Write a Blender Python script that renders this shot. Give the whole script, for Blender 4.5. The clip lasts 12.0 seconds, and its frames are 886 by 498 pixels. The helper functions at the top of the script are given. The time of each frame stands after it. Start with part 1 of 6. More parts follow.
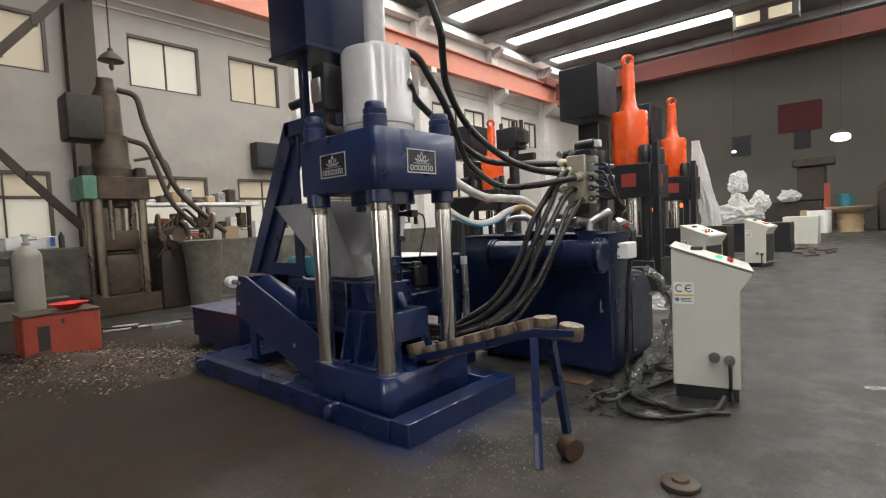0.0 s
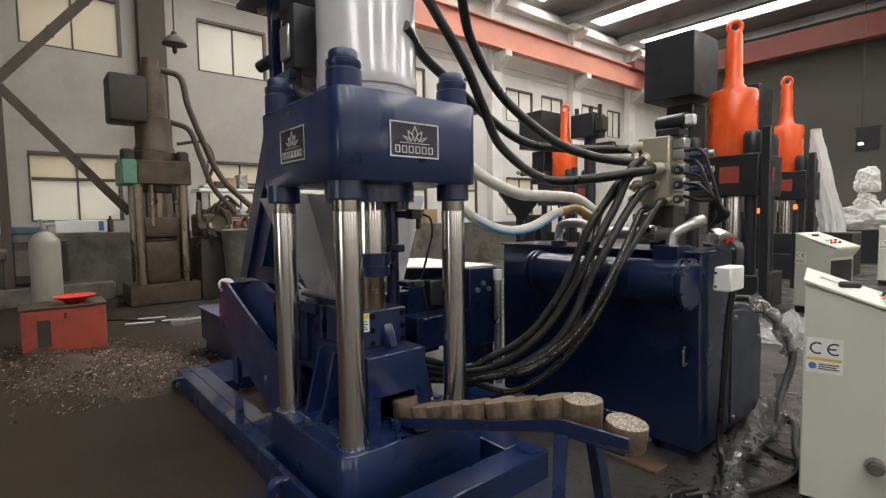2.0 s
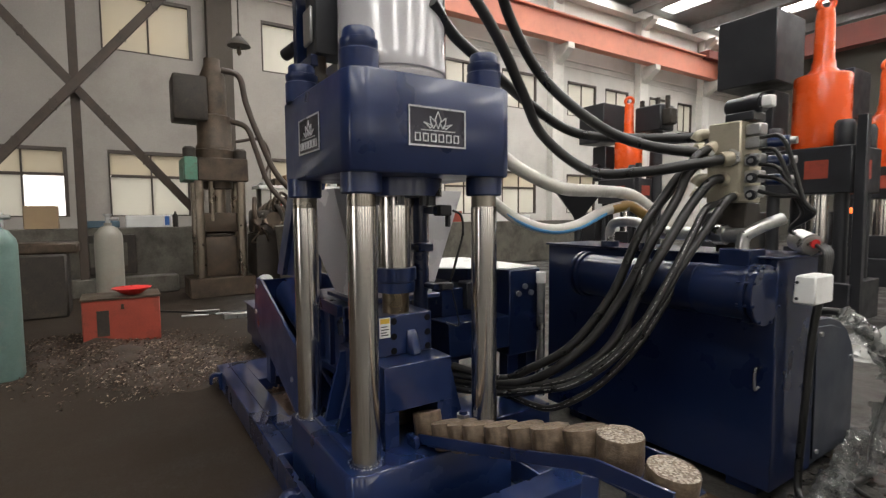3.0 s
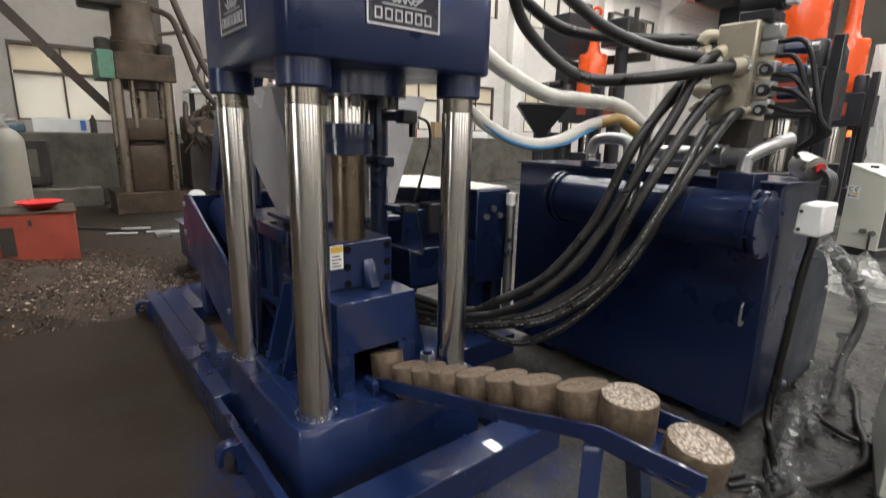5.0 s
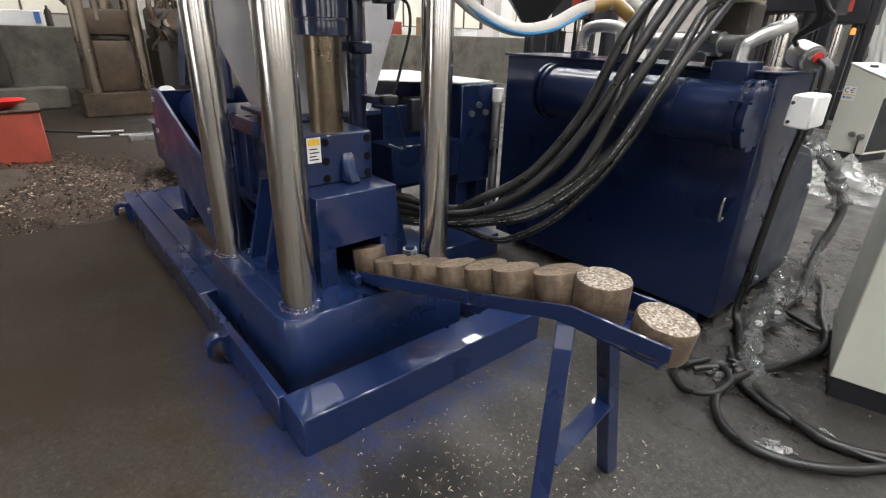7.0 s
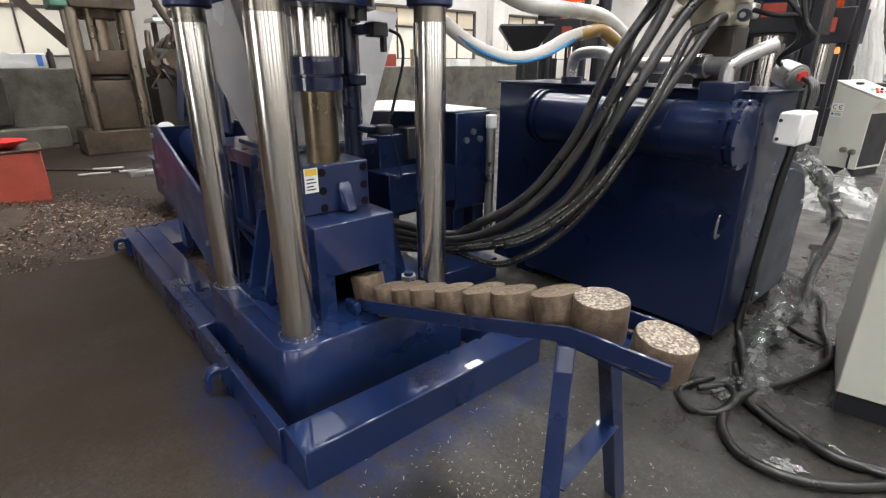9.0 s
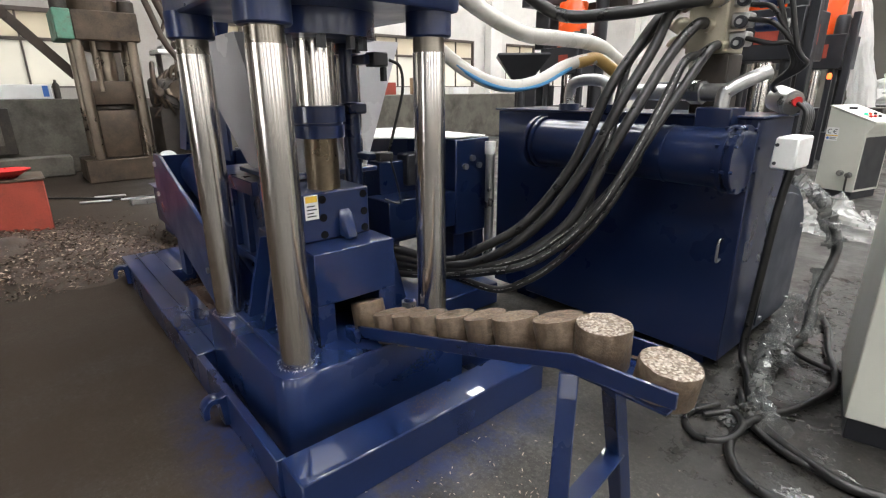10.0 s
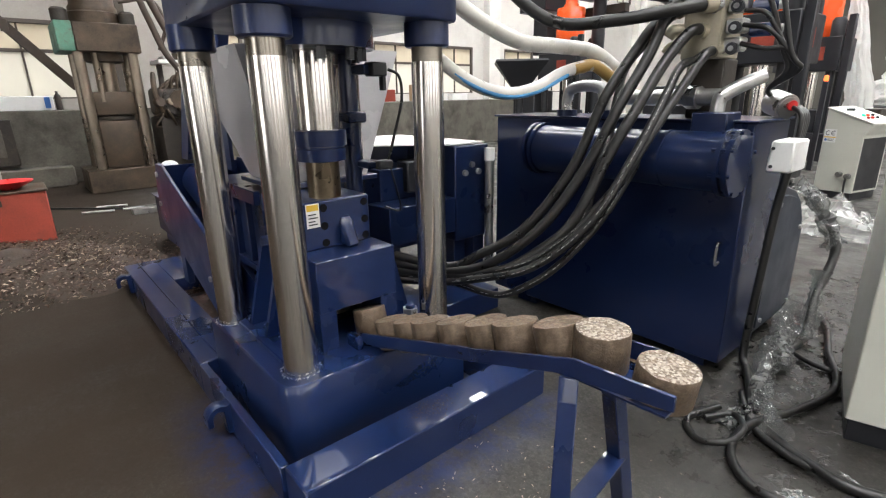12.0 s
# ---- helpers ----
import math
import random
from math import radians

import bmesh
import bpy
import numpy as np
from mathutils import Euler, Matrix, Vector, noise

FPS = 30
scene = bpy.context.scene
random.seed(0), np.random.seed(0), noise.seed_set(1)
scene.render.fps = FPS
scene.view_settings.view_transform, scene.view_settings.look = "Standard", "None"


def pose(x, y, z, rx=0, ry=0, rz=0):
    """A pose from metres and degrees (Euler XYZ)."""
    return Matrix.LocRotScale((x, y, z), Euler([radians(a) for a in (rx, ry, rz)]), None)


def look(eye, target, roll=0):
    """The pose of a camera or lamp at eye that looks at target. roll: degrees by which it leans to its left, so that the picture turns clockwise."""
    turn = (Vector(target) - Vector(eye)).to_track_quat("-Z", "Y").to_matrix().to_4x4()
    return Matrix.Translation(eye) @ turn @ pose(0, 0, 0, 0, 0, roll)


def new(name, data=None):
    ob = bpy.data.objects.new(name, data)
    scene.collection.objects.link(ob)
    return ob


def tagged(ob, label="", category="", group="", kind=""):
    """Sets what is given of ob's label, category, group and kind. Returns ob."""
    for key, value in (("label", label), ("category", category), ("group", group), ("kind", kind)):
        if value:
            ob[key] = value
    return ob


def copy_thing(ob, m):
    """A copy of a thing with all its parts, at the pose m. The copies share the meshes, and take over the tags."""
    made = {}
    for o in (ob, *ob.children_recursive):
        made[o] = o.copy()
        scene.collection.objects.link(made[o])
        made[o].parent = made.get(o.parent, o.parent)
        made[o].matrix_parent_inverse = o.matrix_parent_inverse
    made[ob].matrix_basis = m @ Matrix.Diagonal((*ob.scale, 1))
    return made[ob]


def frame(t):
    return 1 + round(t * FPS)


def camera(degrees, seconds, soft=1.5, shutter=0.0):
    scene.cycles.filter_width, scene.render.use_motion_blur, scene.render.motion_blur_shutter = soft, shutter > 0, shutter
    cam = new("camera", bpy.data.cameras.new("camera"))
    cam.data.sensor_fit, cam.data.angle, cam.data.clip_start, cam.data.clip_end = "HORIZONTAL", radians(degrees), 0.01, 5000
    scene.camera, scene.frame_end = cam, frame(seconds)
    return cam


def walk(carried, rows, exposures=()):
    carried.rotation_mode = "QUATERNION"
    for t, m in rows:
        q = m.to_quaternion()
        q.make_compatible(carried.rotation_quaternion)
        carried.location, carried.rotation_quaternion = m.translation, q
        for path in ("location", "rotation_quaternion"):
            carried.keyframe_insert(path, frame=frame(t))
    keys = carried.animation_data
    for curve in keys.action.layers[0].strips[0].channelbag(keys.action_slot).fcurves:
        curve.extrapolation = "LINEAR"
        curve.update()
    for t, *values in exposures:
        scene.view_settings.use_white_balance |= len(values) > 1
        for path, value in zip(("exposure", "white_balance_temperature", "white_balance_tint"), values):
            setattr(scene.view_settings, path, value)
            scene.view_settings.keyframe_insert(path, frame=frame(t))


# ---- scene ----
cam = camera(83.1, 12.0, 1.2, 0.4)
PATH = [
    (0, (0.597, 0.354, 1.446), (-0.724, 1.852, 1.339), -2.6),
    (0.5, (0.395, 0.686, 1.489), (-0.919, 2.188, 1.361), -2.3),
    (1, (0.293, 1.059, 1.495), (-1.149, 2.439, 1.375), -2.3),
    (1.5, (0.206, 1.344, 1.514), (-1.307, 2.645, 1.382), -1.3),
    (2, (0.088, 1.511, 1.522), (-1.443, 2.791, 1.387), -0.8),
    (2.5, (0.039, 1.668, 1.549), (-1.567, 2.852, 1.409), -0.9),
    (3, (-0.022, 1.805, 1.512), (-1.694, 2.893, 1.371), -0.4),
    (3.2, (-0.094, 1.85, 1.515), (-1.76, 2.936, 1.298), -0.4),
    (4.8, (-0.391, 1.988, 1.494), (-1.928, 3.207, 1.106), 1.3),
    (5, (-0.388, 1.982, 1.472), (-1.906, 3.199, 1.012), 1.4),
    (5.5, (-0.369, 1.982, 1.435), (-1.796, 3.187, 0.719), 1.7),
    (6, (-0.373, 1.998, 1.405), (-1.766, 3.186, 0.601), 2.4),
    (6.5, (-0.373, 2.006, 1.402), (-1.766, 3.192, 0.594), 2.5),
    (7, (-0.373, 2.009, 1.403), (-1.769, 3.198, 0.603), 1.8),
    (9, (-0.361, 2.009, 1.402), (-1.787, 3.222, 0.7), 0.1),
    (9.5, (-0.359, 2.004, 1.411), (-1.804, 3.236, 0.782), -0.2),
    (10, (-0.366, 2.013, 1.404), (-1.818, 3.247, 0.796), -0.3),
    (10.5, (-0.355, 2.006, 1.414), (-1.809, 3.24, 0.812), -0.3),
    (11, (-0.354, 2.013, 1.409), (-1.812, 3.246, 0.813), -0.9),
    (11.5, (-0.352, 2.011, 1.411), (-1.811, 3.244, 0.82), -1.0),
    (12, (-0.351, 2.004, 1.414), (-1.81, 3.239, 0.827), -1.0),
]
walk(cam, [(t, look(eye, target, roll)) for t, eye, target, roll in PATH], [(0.0, -0.3, 6400, 10), (3.2, -0.42, 6500, 10), (5.5, 0.04, 6300, 10), (7.0, 0.25, 6200, 10), (9.0, 0.28, 6200, 10), (12.0, 0.32, 6200, 10)])

# ---- light ----
world = bpy.data.worlds.new("sky")
scene.world = world
world.use_nodes = True
wn = world.node_tree
sky = wn.nodes.new("ShaderNodeTexSky")
sky.sky_type, sky.sun_disc, sky.sun_elevation, sky.sun_rotation = "NISHITA", False, radians(40), radians(200)
wn.links.new(sky.outputs[0], wn.nodes["Background"].inputs[0])
wn.nodes["Background"].inputs[1].default_value = 0.1
SKYLIGHT, WINDOWLIGHT = 21.5, 2.0


# ---- materials ----
def mat(name, base, rough=0.5, metal=0.0, var=0.15, scale=5.0, bump=0.1, fine=60.0, dirt=None, amount=0.35, dscale=2.5, coat=0.0, rvar=0.12, grain=None, gloss=0.12):
    """Paint, steel, concrete and so on: two scales of variation, patches of dirt, fine relief."""
    m = bpy.data.materials.new(name)
    m.use_nodes = True
    nt = m.node_tree
    n, ln = nt.nodes, nt.links
    b = n["Principled BSDF"]
    tc = n.new("ShaderNodeTexCoord")
    mp = n.new("ShaderNodeMapping")
    ln.new(tc.outputs["Object"], mp.inputs[0])
    if grain:
        mp.inputs["Scale"].default_value = grain
    big, small = n.new("ShaderNodeTexNoise"), n.new("ShaderNodeTexNoise")
    for tex, sc, det in ((big, scale, 5), (small, fine, 3)):
        tex.inputs["Scale"].default_value, tex.inputs["Detail"].default_value = sc, det
        ln.new(mp.outputs[0], tex.inputs["Vector"])
    info = n.new("ShaderNodeObjectInfo")
    add = n.new("ShaderNodeMath")
    add.operation = "MULTIPLY_ADD"
    ln.new(small.outputs[0], add.inputs[0])
    add.inputs[1].default_value = 0.4
    ln.new(big.outputs[0], add.inputs[2])
    mr = n.new("ShaderNodeMapRange")
    ln.new(add.outputs[0], mr.inputs[0])
    mr.inputs[1].default_value, mr.inputs[2].default_value = 0.45, 0.95
    mr.inputs[3].default_value, mr.inputs[4].default_value = 1 - var, 1 + var
    mul = n.new("ShaderNodeVectorMath")
    mul.operation = "SCALE"
    mul.inputs[0].default_value = base
    ln.new(mr.outputs[0], mul.inputs["Scale"])
    col = mul.outputs[0]
    if dirt:
        dn = n.new("ShaderNodeTexNoise")
        dn.inputs["Scale"].default_value, dn.inputs["Detail"].default_value, dn.inputs["Roughness"].default_value = dscale, 8, 0.7
        ln.new(tc.outputs["Object"], dn.inputs["Vector"])
        dr = n.new("ShaderNodeMapRange")
        ln.new(dn.outputs[0], dr.inputs[0])
        dr.inputs[1].default_value, dr.inputs[2].default_value, dr.inputs[4].default_value = 0.62 - 0.3 * amount, 0.85 - 0.3 * amount, min(1, 0.4 + amount)
        mx = n.new("ShaderNodeMix")
        mx.data_type = "RGBA"
        ln.new(dr.outputs[0], mx.inputs[0])
        ln.new(col, mx.inputs[6])
        mx.inputs[7].default_value = (*dirt, 1)
        col = mx.outputs[2]
    ln.new(col, b.inputs["Base Color"])
    rr = n.new("ShaderNodeMapRange")
    ln.new(big.outputs[0], rr.inputs[0])
    rr.inputs[1].default_value, rr.inputs[2].default_value = 0.3, 0.7
    rr.inputs[3].default_value, rr.inputs[4].default_value = max(0.03, rough - rvar), min(1, rough + rvar)
    ln.new(rr.outputs[0], b.inputs["Roughness"])
    b.inputs["Metallic"].default_value = metal
    b.inputs["Coat Weight"].default_value = coat
    if coat > 0.45:
        b.inputs["Specular IOR Level"].default_value = 0.25
    b.inputs["Coat Roughness"].default_value = gloss
    if bump:
        bp = n.new("ShaderNodeBump")
        bp.inputs["Strength"].default_value, bp.inputs["Distance"].default_value = bump, 0.01
        ln.new(add.outputs[0], bp.inputs["Height"])
        ln.new(bp.outputs[0], b.inputs["Normal"])
    return m


def glow(name, colour, strength):
    m = bpy.data.materials.new(name)
    m.use_nodes = True
    b = m.node_tree.nodes["Principled BSDF"]
    b.inputs["Base Color"].default_value = (*colour, 1)
    b.inputs["Emission Color"].default_value = (*colour, 1)
    b.inputs["Emission Strength"].default_value = strength
    return m


def film(name, colour, clear, lo=0.62, hi=0.88):
    """Thin sheet that lets light through: plastic film, a frosted or papered pane."""
    m = bpy.data.materials.new(name)
    m.use_nodes = True
    nt = m.node_tree
    n, ln = nt.nodes, nt.links
    out = n["Material Output"]
    b = n["Principled BSDF"]
    b.inputs["Base Color"].default_value = (*colour, 1)
    b.inputs["Roughness"].default_value = 0.25
    tr = n.new("ShaderNodeBsdfTransparent" if clear else "ShaderNodeBsdfTranslucent")
    tex = n.new("ShaderNodeTexNoise")
    tex.inputs["Scale"].default_value = 1.7
    ramp = n.new("ShaderNodeMapRange")
    ln.new(tex.outputs[0], ramp.inputs[0])
    ramp.inputs[1].default_value, ramp.inputs[2].default_value, ramp.inputs[3].default_value, ramp.inputs[4].default_value = 0.3, 0.7, 0.4, 0.7
    if not clear:
        tint = n.new("ShaderNodeMix")
        tint.data_type = "RGBA"
        ln.new(tex.outputs[0], tint.inputs[0])
        tint.inputs[6].default_value = (*[c * 0.8 for c in colour], 1)
        tint.inputs[7].default_value = (*colour, 1)
        ln.new(tint.outputs[2], tr.inputs[0])
    mx = n.new("ShaderNodeMixShader")
    if clear:
        b.inputs["Roughness"].default_value = 0.08
        ramp.inputs[3].default_value, ramp.inputs[4].default_value = lo, hi
    ln.new(ramp.outputs[0], mx.inputs[0])
    ln.new(b.outputs[0], mx.inputs[1])
    ln.new(tr.outputs[0], mx.inputs[2])
    ln.new(mx.outputs[0], out.inputs[0])
    return m


BLUE = mat("blue_gloss_paint", (0.0085, 0.0195, 0.072), 0.30, 0, 0.12, 3, 0.012, 90, (0.02, 0.026, 0.05), 0.15, 3, 0.9, 0.07, None, 0.02)
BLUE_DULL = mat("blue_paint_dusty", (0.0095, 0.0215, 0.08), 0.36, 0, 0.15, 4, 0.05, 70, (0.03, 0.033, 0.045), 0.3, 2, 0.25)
NAVY = mat("navy_tank_paint", (0.0055, 0.0125, 0.045), 0.32, 0, 0.12, 2, 0.01, 80, (0.012, 0.015, 0.035), 0.2, 2, 0.5, 0.08, None, 0.05)
MOTOR = mat("dusty_blue_grey_paint", (0.028, 0.034, 0.05), 0.42, 0, 0.15, 4, 0.03, 60, (0.06, 0.06, 0.06), 0.3, 3)
GREY_PAINT = mat("light_grey_paint", (0.44, 0.43, 0.44), 0.22, 0, 0.05, 3, 0.006, 80, (0.25, 0.24, 0.23), 0.1, 3, 0.3)
CHROME = mat("polished_steel_column", (0.72, 0.69, 0.65), 0.18, 1.0, 0.12, 5, 0.008, 160, (0.5, 0.45, 0.4), 0.2, 3, 0, 0.04, (1, 1, 0.1))
CHROME_DARK = mat("dark_steel_column_end", (0.30, 0.27, 0.23), 0.3, 1.0, 0.15, 3, 0.03, 100)
PUNCH = mat("oily_brown_steel", (0.20, 0.16, 0.11), 0.35, 0.9, 0.25, 6, 0.08, 60, (0.09, 0.06, 0.04), 0.4, 5)
# black that stands for the shade inside the base frame
PIT_BLACK = mat("black_pit_shade", (0.012, 0.012, 0.013), 0.5, 0, 0.3, 6, 0.2, 50, (0.03, 0.02, 0.014), 0.3, 6)
STEEL = mat("zinc_plated_steel", (0.45, 0.45, 0.44), 0.35, 0.9, 0.15, 8, 0.05, 90, (0.2, 0.19, 0.17), 0.3, 6)
RUBBER = mat("black_rubber_hose", (0.014, 0.0135, 0.013), 0.36, 0, 0.25, 10, 0.08, 150, (0.04, 0.037, 0.033), 0.15, 8)
BLACK = mat("black_painted_steel", (0.018, 0.019, 0.023), 0.4, 0, 0.2, 4, 0.06, 70, (0.035, 0.034, 0.034), 0.25, 2)
# near-black that stands for the shade in holes and slots
BLACKHOLE = mat("black_opening_shade", (0.006, 0.006, 0.008), 0.8, 0, 0.2, 4, 0.05)
BLACKHOLE.node_tree.nodes["Principled BSDF"].inputs["Specular IOR Level"].default_value = 0.08
BEIGE = mat("bare_machined_steel", (0.42, 0.38, 0.29), 0.42, 0.4, 0.1, 6, 0.04, 80, (0.22, 0.19, 0.13), 0.25, 6)
CABINET = mat("warm_grey_powder_coat", (0.60, 0.60, 0.53), 0.42, 0, 0.04, 3, 0.03, 200, (0.36, 0.35, 0.31), 0.08, 3)
WHITE = mat("white_plastic", (0.80, 0.80, 0.78), 0.35, 0, 0.05, 5, 0.02, 90, (0.5, 0.48, 0.44), 0.12, 6)
HOSE_WHITE = mat("milky_plastic_hose", (0.60, 0.58, 0.53), 0.32, 0, 0.08, 6, 0.03, 90, (0.42, 0.32, 0.16), 0.18, 3)
HOSE_AMBER = mat("oil_stained_hose", (0.42, 0.27, 0.09), 0.35, 0, 0.15, 6, 0.03, 90)
HOSE_BLUE = mat("blue_stripe", (0.08, 0.28, 0.55), 0.4)
ORANGE = mat("orange_gloss_paint", (0.80, 0.10, 0.018), 0.28, 0, 0.08, 3, 0.03, 80, (0.45, 0.07, 0.02), 0.12, 3, 0.5)
RED = mat("red_worn_paint", (0.30, 0.05, 0.03), 0.5, 0, 0.2, 4, 0.1, 60, (0.10, 0.03, 0.025), 0.3, 3)
RED_BRIGHT = mat("red_plastic", (0.62, 0.03, 0.03), 0.35, 0, 0.1)
TEAL_DRUM = mat("teal_drum", (0.025, 0.14, 0.18), 0.4)
GREEN = mat("green_paint", (0.10, 0.25, 0.175), 0.5, 0, 0.2, 6, 0.08, 60, (0.10, 0.10, 0.07), 0.45, 6)
TEAL = mat("teal_cylinder_paint", (0.13, 0.20, 0.18), 0.45, 0, 0.15, 5, 0.06, 60, (0.25, 0.24, 0.21), 0.3, 4)
YELLOW = mat("yellow_print", (0.75, 0.48, 0.05), 0.5, 0, 0.05)
PRINT_BLUE = mat("blue_print", (0.06, 0.18, 0.55), 0.5, 0, 0.05)
INK = mat("black_ink", (0.02, 0.02, 0.02), 0.5, 0, 0.05)
PLAQUE = mat("dark_plaque", (0.018, 0.017, 0.03), 0.3, 0, 0.08)
SILVER = mat("silver_print", (0.62, 0.62, 0.64), 0.35, 0.4, 0.06)
OLD_STEEL = mat("old_greasy_steel", (0.082, 0.058, 0.039), 0.5, 0.3, 0.4, 5, 0.2, 50, (0.028, 0.021, 0.016), 0.5, 3)
OLD_ROD = mat("worn_steel_rod", (0.27, 0.225, 0.175), 0.35, 0.9, 0.2, 4, 0.05, 60, (0.15, 0.12, 0.09), 0.3, 3)
DARK_IRON = mat("dark_sooty_iron", (0.036, 0.029, 0.023), 0.6, 0.1, 0.4, 6, 0.2, 40, (0.085, 0.064, 0.045), 0.3, 5)
BROWN_BEAM = mat("brown_oxide_beam", (0.064, 0.046, 0.035), 0.6, 0, 0.25, 5, 0.1, 50, (0.03, 0.024, 0.02), 0.35, 3)
CRANE = mat("faded_crane_red_paint", (0.56, 0.22, 0.15), 0.55, 0, 0.1, 2, 0.05, 40, (0.36, 0.15, 0.11), 0.25, 1.2)
CRANE_DARK = mat("dark_red_girder_paint", (0.17, 0.038, 0.027), 0.55, 0, 0.15, 2, 0.05, 40, (0.10, 0.03, 0.025), 0.25, 1)
PLASTER = mat("dirty_white_plaster", (0.375, 0.348, 0.315), 0.85, 0, 0.10, 0.8, 0.12, 25, (0.27, 0.238, 0.205), 0.30, 0.45)
WHITEWASH = mat("whitewashed_concrete", (0.66, 0.64, 0.60), 0.85, 0, 0.08, 0.8, 0.12, 25, (0.45, 0.43, 0.40), 0.28, 0.7)
# paler plaster that carries the skylights' brightness on the far wall
PLASTER_SKYLIT = mat("white_plaster", (0.56, 0.54, 0.505), 0.85, 0, 0.08, 0.8, 0.12, 25, (0.42, 0.40, 0.37), 0.28, 0.5)
# set much darker than the side walls' plaster
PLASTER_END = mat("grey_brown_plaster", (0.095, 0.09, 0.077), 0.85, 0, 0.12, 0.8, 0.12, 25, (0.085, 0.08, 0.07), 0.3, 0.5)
CEILING = mat("dark_sheet_roof", (0.23, 0.235, 0.235), 0.7, 0, 0.2, 0.7, 0.1, 12, (0.05, 0.052, 0.055), 0.35, 0.4)
CONCRETE_OLD = mat("stained_low_concrete", (0.125, 0.115, 0.094), 0.8, 0, 0.35, 2.5, 0.3, 30, (0.045, 0.039, 0.032), 0.5, 2.2)
PIER_DARK = mat("brown_grey_pier", (0.075, 0.062, 0.05), 0.8, 0, 0.15, 1.5, 0.12, 25, (0.06, 0.048, 0.04), 0.35, 0.8)
FRAME = mat("brown_window_frame", (0.07, 0.055, 0.045), 0.5, 0, 0.15)
CREAM = film("papered_pane", (0.65, 0.60, 0.50), False)
CREAM_PALE = film("frosted_pane", (0.72, 0.70, 0.64), False)
DAY = glow("overcast_daylight", (1.0, 0.98, 0.94), WINDOWLIGHT)
# added fill glow for an unseen south doorway
DOOR_FILL = glow("added_doorway_fill", (1.0, 0.98, 0.95), 5.5)
SKYGLOW = glow("skylight_daylight", (1.0, 0.975, 0.93), SKYLIGHT)
LAMPGLOW = glow("lamp_glass_lit", (0.9, 0.92, 1.0), 6.0)
GREENGLOW = glow("green_indicator_lit", (0.05, 0.9, 0.35), 0.8)
REDGLOW = glow("red_indicator_lit", (1.0, 0.06, 0.03), 1.0)
LAMP_ORANGE = glow("orange_lamp_lit", (1.0, 0.16, 0.03), 2.0)
CLEAR = film("clear_plastic_film", (0.60, 0.60, 0.58), True, 0.45, 0.8)
SHINY = film("shiny_clear_film", (0.16, 0.16, 0.155), True, 0.15, 0.62)
WRAP = film("milky_plastic_wrap", (0.82, 0.82, 0.80), False)
DIRT = mat("brown_swarf_dirt", (0.045, 0.030, 0.021), 0.85, 0, 0.4, 8, 0.6, 60, (0.065, 0.046, 0.034), 0.3, 7)
CHIP = mat("bright_metal_chips", (0.42, 0.34, 0.265), 0.35, 0.8, 0.4, 30, 0.1, 90)
CHIP_DARK = mat("brown_metal_chips", (0.078, 0.048, 0.032), 0.5, 0.5, 0.4, 30, 0.1, 90)
HOSE_PRINT = mat("pale_hose_print", (0.42, 0.41, 0.38), 0.5, 0, 0.2)
SOCKET = mat("dull_grey_plastic", (0.13, 0.125, 0.115), 0.55, 0, 0.1)
WOOD = mat("pale_wood", (0.42, 0.31, 0.18), 0.6, 0, 0.15, 6, 0.08, 40)
CARTON = mat("brown_carton", (0.34, 0.24, 0.14), 0.75, 0, 0.1)


def briquette_material(name, flake):
    m = mat(name, (0.128, 0.092, 0.063), 0.45, 0.35, 0.4, 45, 0.35, 200, (0.21, 0.165, 0.125), 0.3, 40)
    nt = m.node_tree
    n, ln = nt.nodes, nt.links
    b = n["Principled BSDF"]
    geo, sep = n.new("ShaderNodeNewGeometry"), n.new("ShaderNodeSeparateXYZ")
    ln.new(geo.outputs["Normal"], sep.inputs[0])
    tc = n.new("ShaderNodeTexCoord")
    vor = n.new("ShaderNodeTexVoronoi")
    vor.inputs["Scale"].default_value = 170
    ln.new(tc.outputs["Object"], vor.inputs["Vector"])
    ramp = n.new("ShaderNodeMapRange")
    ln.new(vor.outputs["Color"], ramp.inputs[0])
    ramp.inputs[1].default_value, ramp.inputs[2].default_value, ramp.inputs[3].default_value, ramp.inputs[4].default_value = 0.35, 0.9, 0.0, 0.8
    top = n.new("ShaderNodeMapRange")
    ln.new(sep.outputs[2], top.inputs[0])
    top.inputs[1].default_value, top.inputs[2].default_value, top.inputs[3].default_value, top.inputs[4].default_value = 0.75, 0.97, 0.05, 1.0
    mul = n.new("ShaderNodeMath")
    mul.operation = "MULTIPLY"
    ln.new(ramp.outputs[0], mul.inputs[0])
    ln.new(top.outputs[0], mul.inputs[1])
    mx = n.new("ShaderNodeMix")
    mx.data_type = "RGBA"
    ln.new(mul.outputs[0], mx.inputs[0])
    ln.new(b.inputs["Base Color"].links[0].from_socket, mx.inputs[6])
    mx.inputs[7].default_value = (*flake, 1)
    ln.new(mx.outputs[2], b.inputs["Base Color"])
    return m


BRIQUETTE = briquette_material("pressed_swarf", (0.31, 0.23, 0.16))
# same swarf; the last two's brighter tops are set in the flake colour
BRIQUETTE_PALE = briquette_material("pressed_swarf_brighter_flakes", (0.54, 0.48, 0.40))


